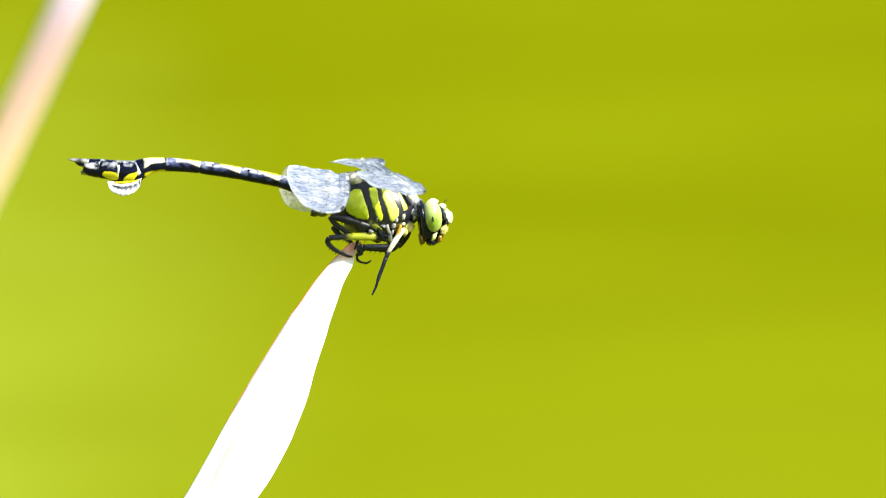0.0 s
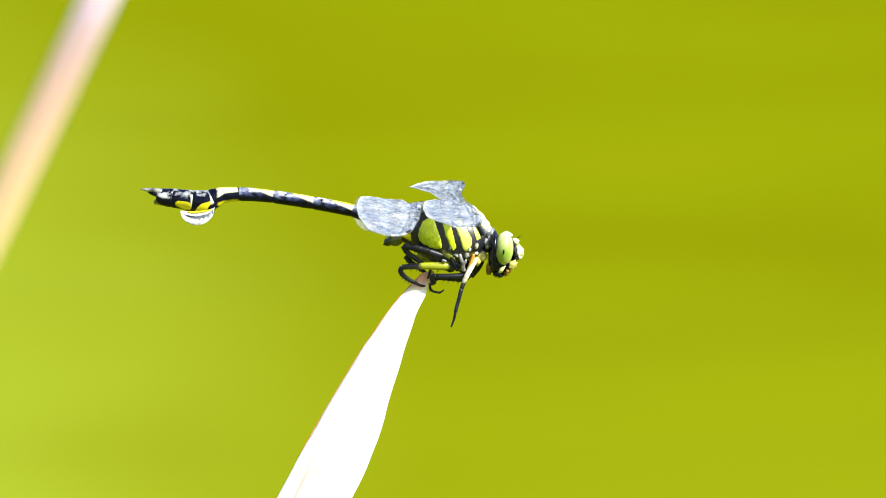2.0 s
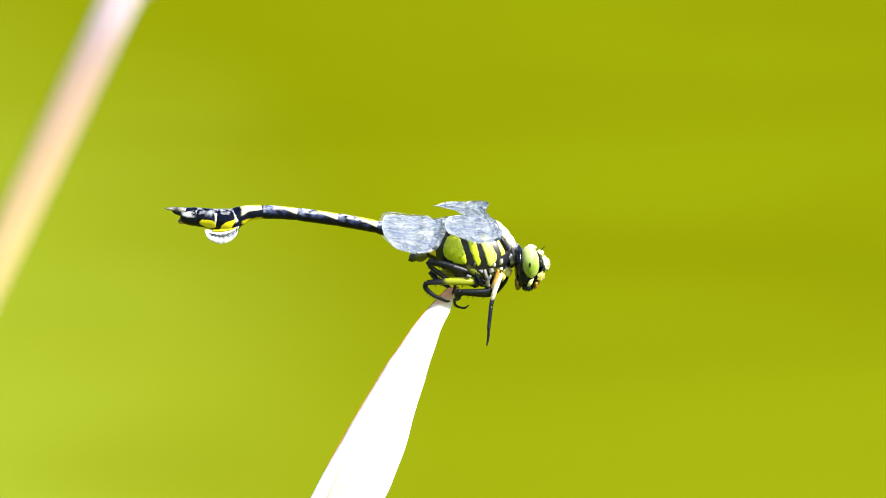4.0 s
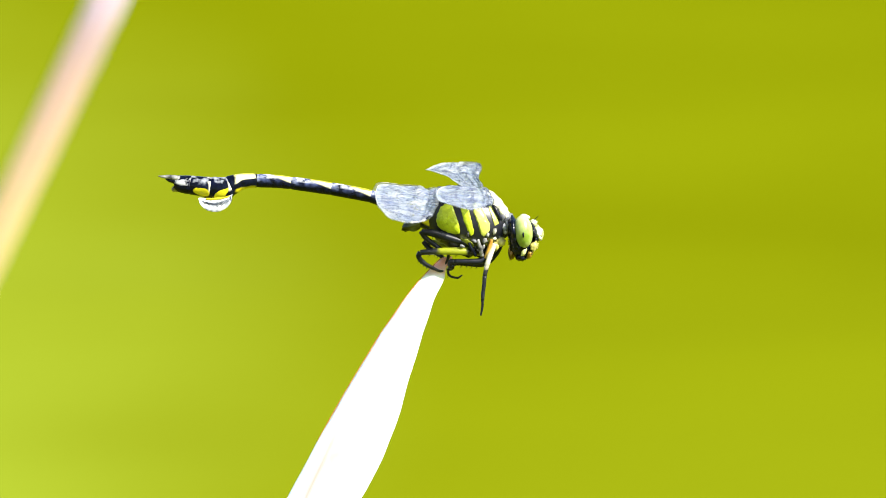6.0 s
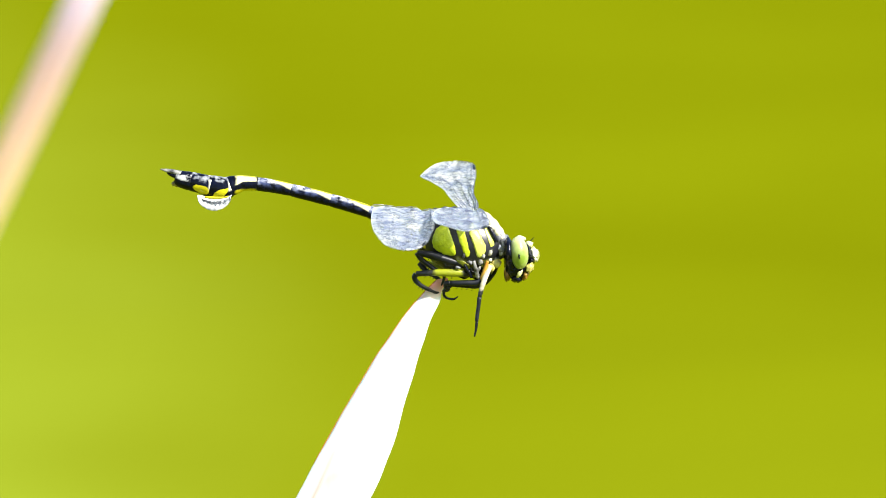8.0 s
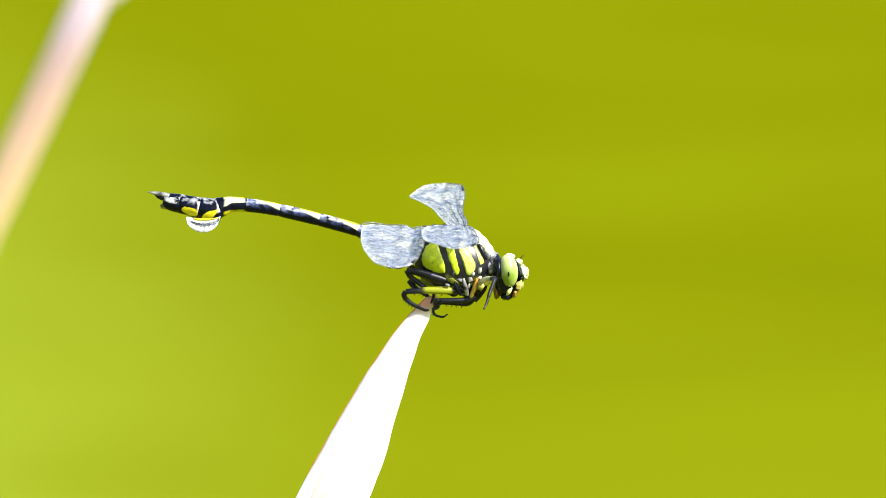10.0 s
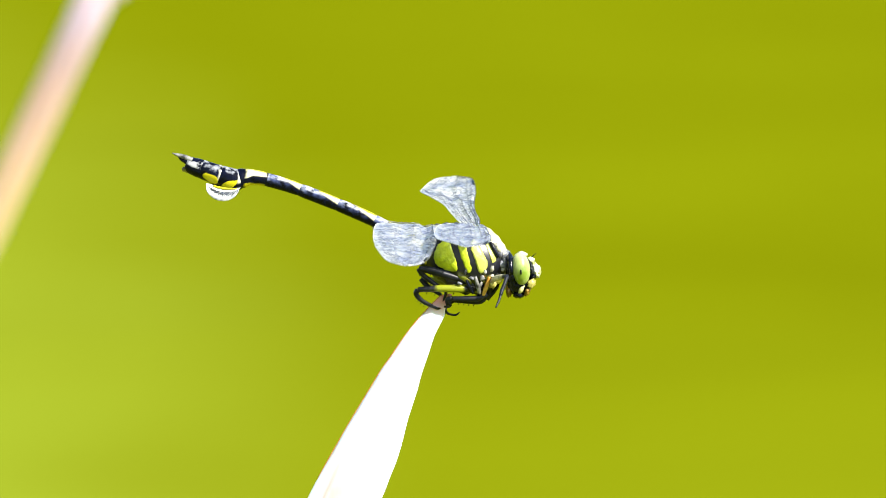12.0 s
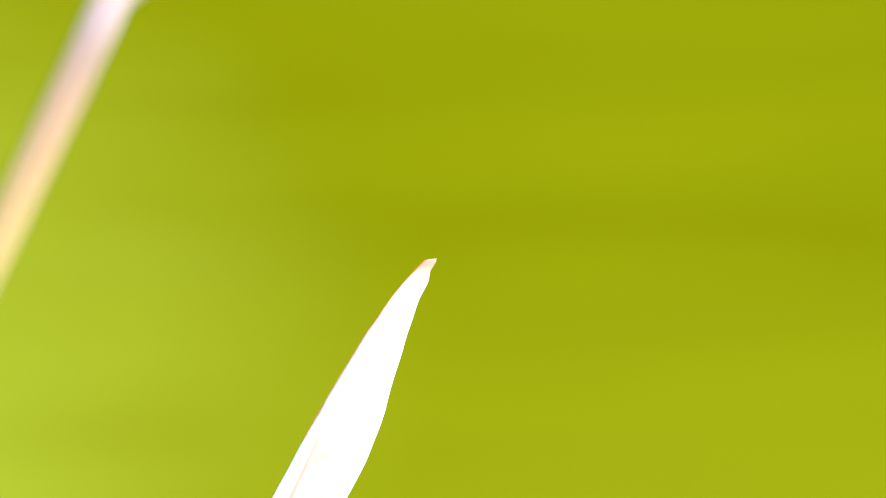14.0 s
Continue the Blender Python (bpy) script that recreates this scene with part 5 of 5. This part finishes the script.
    walk(fly["foreleg"], [
        (0, joint(fly["shoulder"], 0.0, 13.0, 0.0)),
        (1.5, joint(fly["shoulder"], 0.0, 8.0, 0.0)),
        (2.5, joint(fly["shoulder"], 0.0, 7.0, 0.0)),
        (3, joint(fly["shoulder"], 0.0, 2.0, 0.0)),
        (5.5, joint(fly["shoulder"], 0.0, -2.0, 0.0)),
        (7.5, joint(fly["shoulder"], 0.0, 0.0, 0.0)),
        (8.3, joint(fly["shoulder"], 0.0, 0.0, 0.0)),
        (8.42, joint(fly["shoulder"], -48.3, -7.2, 21.8)),
        (8.55, joint(fly["shoulder"], -93.1, -1.7, 45.7)),
        (14, joint(fly["shoulder"], -93.1, -1.7, 45.7)),
    ])
    walk(fly["shin"], [
        (0, joint(fly["knee"], 0.0, 0.0, 0.0)),
        (8.3, joint(fly["knee"], 0.0, 0.0, 0.0)),
        (8.42, joint(fly["knee"], 32.6, 20.0, 2.2)),
        (8.55, joint(fly["knee"], 70.2, 40.5, 21.8)),
        (14, joint(fly["knee"], 70.2, 40.5, 21.8)),
    ])
    walk(fly["foot"], [
        (0, joint(fly["knee"], 0.0, 0.0, 0.0)),
        (8.3, joint(fly["knee"], 0.0, 0.0, 0.0)),
        (8.42, joint(fly["knee"], 32.6, 20.0, 2.2)),
        (8.55, joint(fly["knee"], 70.2, 40.5, 21.8)),
        (14, joint(fly["knee"], 70.2, 40.5, 21.8)),
    ])
    walk(fly["near_hind"], [
        (0, joint(P(795, 350, -20), 9.6, 11, 1)),
        (0.2, joint(P(795, 350, -20), 11, 5, 3)),
        (0.5, joint(P(795, 350, -20), 9.5, 5, 1)),
        (1.5, joint(P(795, 350, -20), 7.5, 9, -2)),
        (3.2, joint(P(795, 350, -20), 7.6, 7, -2)),
        (5.5, joint(P(795, 350, -20), 8, 5, -2)),
        (6, joint(P(795, 350, -20), 7.7, 6, -2)),
        (6.5, joint(P(795, 350, -20), 8.8, 6, -2)),
        (7.5, joint(P(795, 350, -20), 10.2, 6, -2)),
        (8.5, joint(P(795, 350, -20), 8.4, 5, -2)),
        (9, joint(P(795, 350, -20), 9.2, 5, -2)),
        (12.1, joint(P(795, 350, -20), 9.2, 5, -2)),
        (12.2, joint(P(795, 350, -20), 72, 0, 3) @ pose(0, 0, 0, 0, 65)),
        (12.25, joint(P(795, 350, -20), 0, 0, 5) @ pose(0, 0, 0, 0, 30)),
        (12.3, joint(P(795, 350, -20), -76, 0, 5)),
        (12.4, joint(P(795, 350, -20), -68, 12, 5)),
        (12.5, joint(P(795, 350, -20), -48, 4, 26)),
        (12.57, joint(P(795, 350, -20), 40, 10, 0)),
        (12.63, joint(P(795, 350, -20), -10, 10, 0)),
        (12.7, joint(P(795, 350, -20), -60, 10, 0)),
        (14, joint(P(795, 350, -20), -20, 0, 0)),
    ])
    walk(fly["near_fore"], [
        (0, joint(P(872, 346, -20), 5.0, 4, 13)),
        (0.5, joint(P(872, 346, -20), 5.6, 4, 10)),
        (1.5, joint(P(872, 346, -20), 5.2, 4.5, 7)),
        (2.5, joint(P(872, 346, -20), 7.2, 5.5, 6)),
        (5.5, joint(P(872, 346, -20), 4.9, 4, 3.4)),
        (7.5, joint(P(872, 346, -20), 4.8, 3, 3.2)),
        (12.1, joint(P(872, 346, -20), 4.8, 3, 3.2)),
        (12.2, joint(P(872, 346, -20), 76, -32, 0) @ pose(0, 0, 0, 0, 20)),
        (12.25, joint(P(872, 346, -20), 5, 0, 10) @ pose(0, 0, 0, 0, 30)),
        (12.3, joint(P(872, 346, -20), -70, 18, 4) @ pose(0, 0, 0, 0, 50)),
        (12.4, joint(P(872, 346, -20), -70, 22, 4) @ pose(0, 0, 0, 0, 40)),
        (12.5, joint(P(872, 346, -20), -75, 30, 4) @ pose(0, 0, 0, 0, 20)),
        (12.57, joint(P(872, 346, -20), -10, 10, 0)),
        (12.7, joint(P(872, 346, -20), -60, 10, 0)),
        (14, joint(P(872, 346, -20), -20, 0, 0)),
    ])
    walk(fly["far_hind"], [
        (0, joint(P(793, 348, 20), -9.2, 9, 5.5)),
        (1.5, joint(P(793, 348, 20), -7.9, 8, 6)),
        (2.5, joint(P(793, 348, 20), -6.2, 7.5, 5)),
        (5.5, joint(P(793, 348, 20), -6.2, 7, 5)),
        (7.5, joint(P(793, 348, 20), -4, 6, 3)),
        (12.1, joint(P(793, 348, 20), -4, 6, 3)),
        (12.2, joint(P(793, 348, 20), -10, 0, -10)),
        (12.25, joint(P(793, 348, 20), 40, 0, -5)),
        (12.3, joint(P(793, 348, 20), 70, -6, 0)),
        (12.4, joint(P(793, 348, 20), 70, 10, 0)),
        (12.5, joint(P(793, 348, 20), -6, 10, 0)),
        (12.57, joint(P(793, 348, 20), 20, 10, 0)),
        (12.7, joint(P(793, 348, 20), 60, 10, 0)),
        (14, joint(P(793, 348, 20), 30, 0, 0)),
    ])
    walk(fly["far_fore"], [
        (0, joint(P(873, 347, 20), 6.8, 0, 5)),
        (1, joint(P(873, 347, 20), 8.8, 0, 3)),
        (1.5, joint(P(873, 347, 20), 8.4, 0, 2)),
        (2, joint(P(873, 347, 20), 9.0, 0, 2)),
        (2.5, joint(P(873, 347, 20), 9.0, 0, 2)),
        (3, joint(P(873, 347, 20), 6.7, 0, 2)),
        (5.5, joint(P(873, 347, 20), 9.6, 0, 2.5)),
        (6.2, joint(P(873, 347, 20), 10.6, 0, 2.5)),
        (6.5, joint(P(873, 347, 20), 11.6, 0, 2.5)),
        (7.2, joint(P(873, 347, 20), 16.4, 0, 3)),
        (7.5, joint(P(873, 347, 20), 17.2, 0, 3)),
        (8, joint(P(873, 347, 20), 17.2, 0, 3)),
        (8.5, joint(P(873, 347, 20), 16.0, 0, 3)),
        (9, joint(P(873, 347, 20), 15.5, 0, 3)),
        (9.2, joint(P(873, 347, 20), 15.5, 0, 3)),
        (11.3, joint(P(873, 347, 20), 16.6, 0, 4)),
        (12.1, joint(P(873, 347, 20), 17.8, 0, 4)),
        (12.17, joint(P(873, 347, 20), 40, 0, 0)),
        (12.2, joint(P(873, 347, 20), 60, 10, 0) @ pose(0, 0, 0, 0, 20)),
        (12.25, joint(P(873, 347, 20), 85, 14, 0) @ pose(0, 0, 0, 0, 30)),
        (12.3, joint(P(873, 347, 20), 65, 20, 0) @ pose(0, 0, 0, 0, 40)),
        (12.4, joint(P(873, 347, 20), 66, 24, 0) @ pose(0, 0, 0, 0, 30)),
        (12.5, joint(P(873, 347, 20), 70, 30, 0) @ pose(0, 0, 0, 0, 20)),
        (12.57, joint(P(873, 347, 20), 20, 10, 0)),
        (12.7, joint(P(873, 347, 20), 60, 10, 0)),
        (14, joint(P(873, 347, 20), 30, 0, 0)),
    ])


motions()
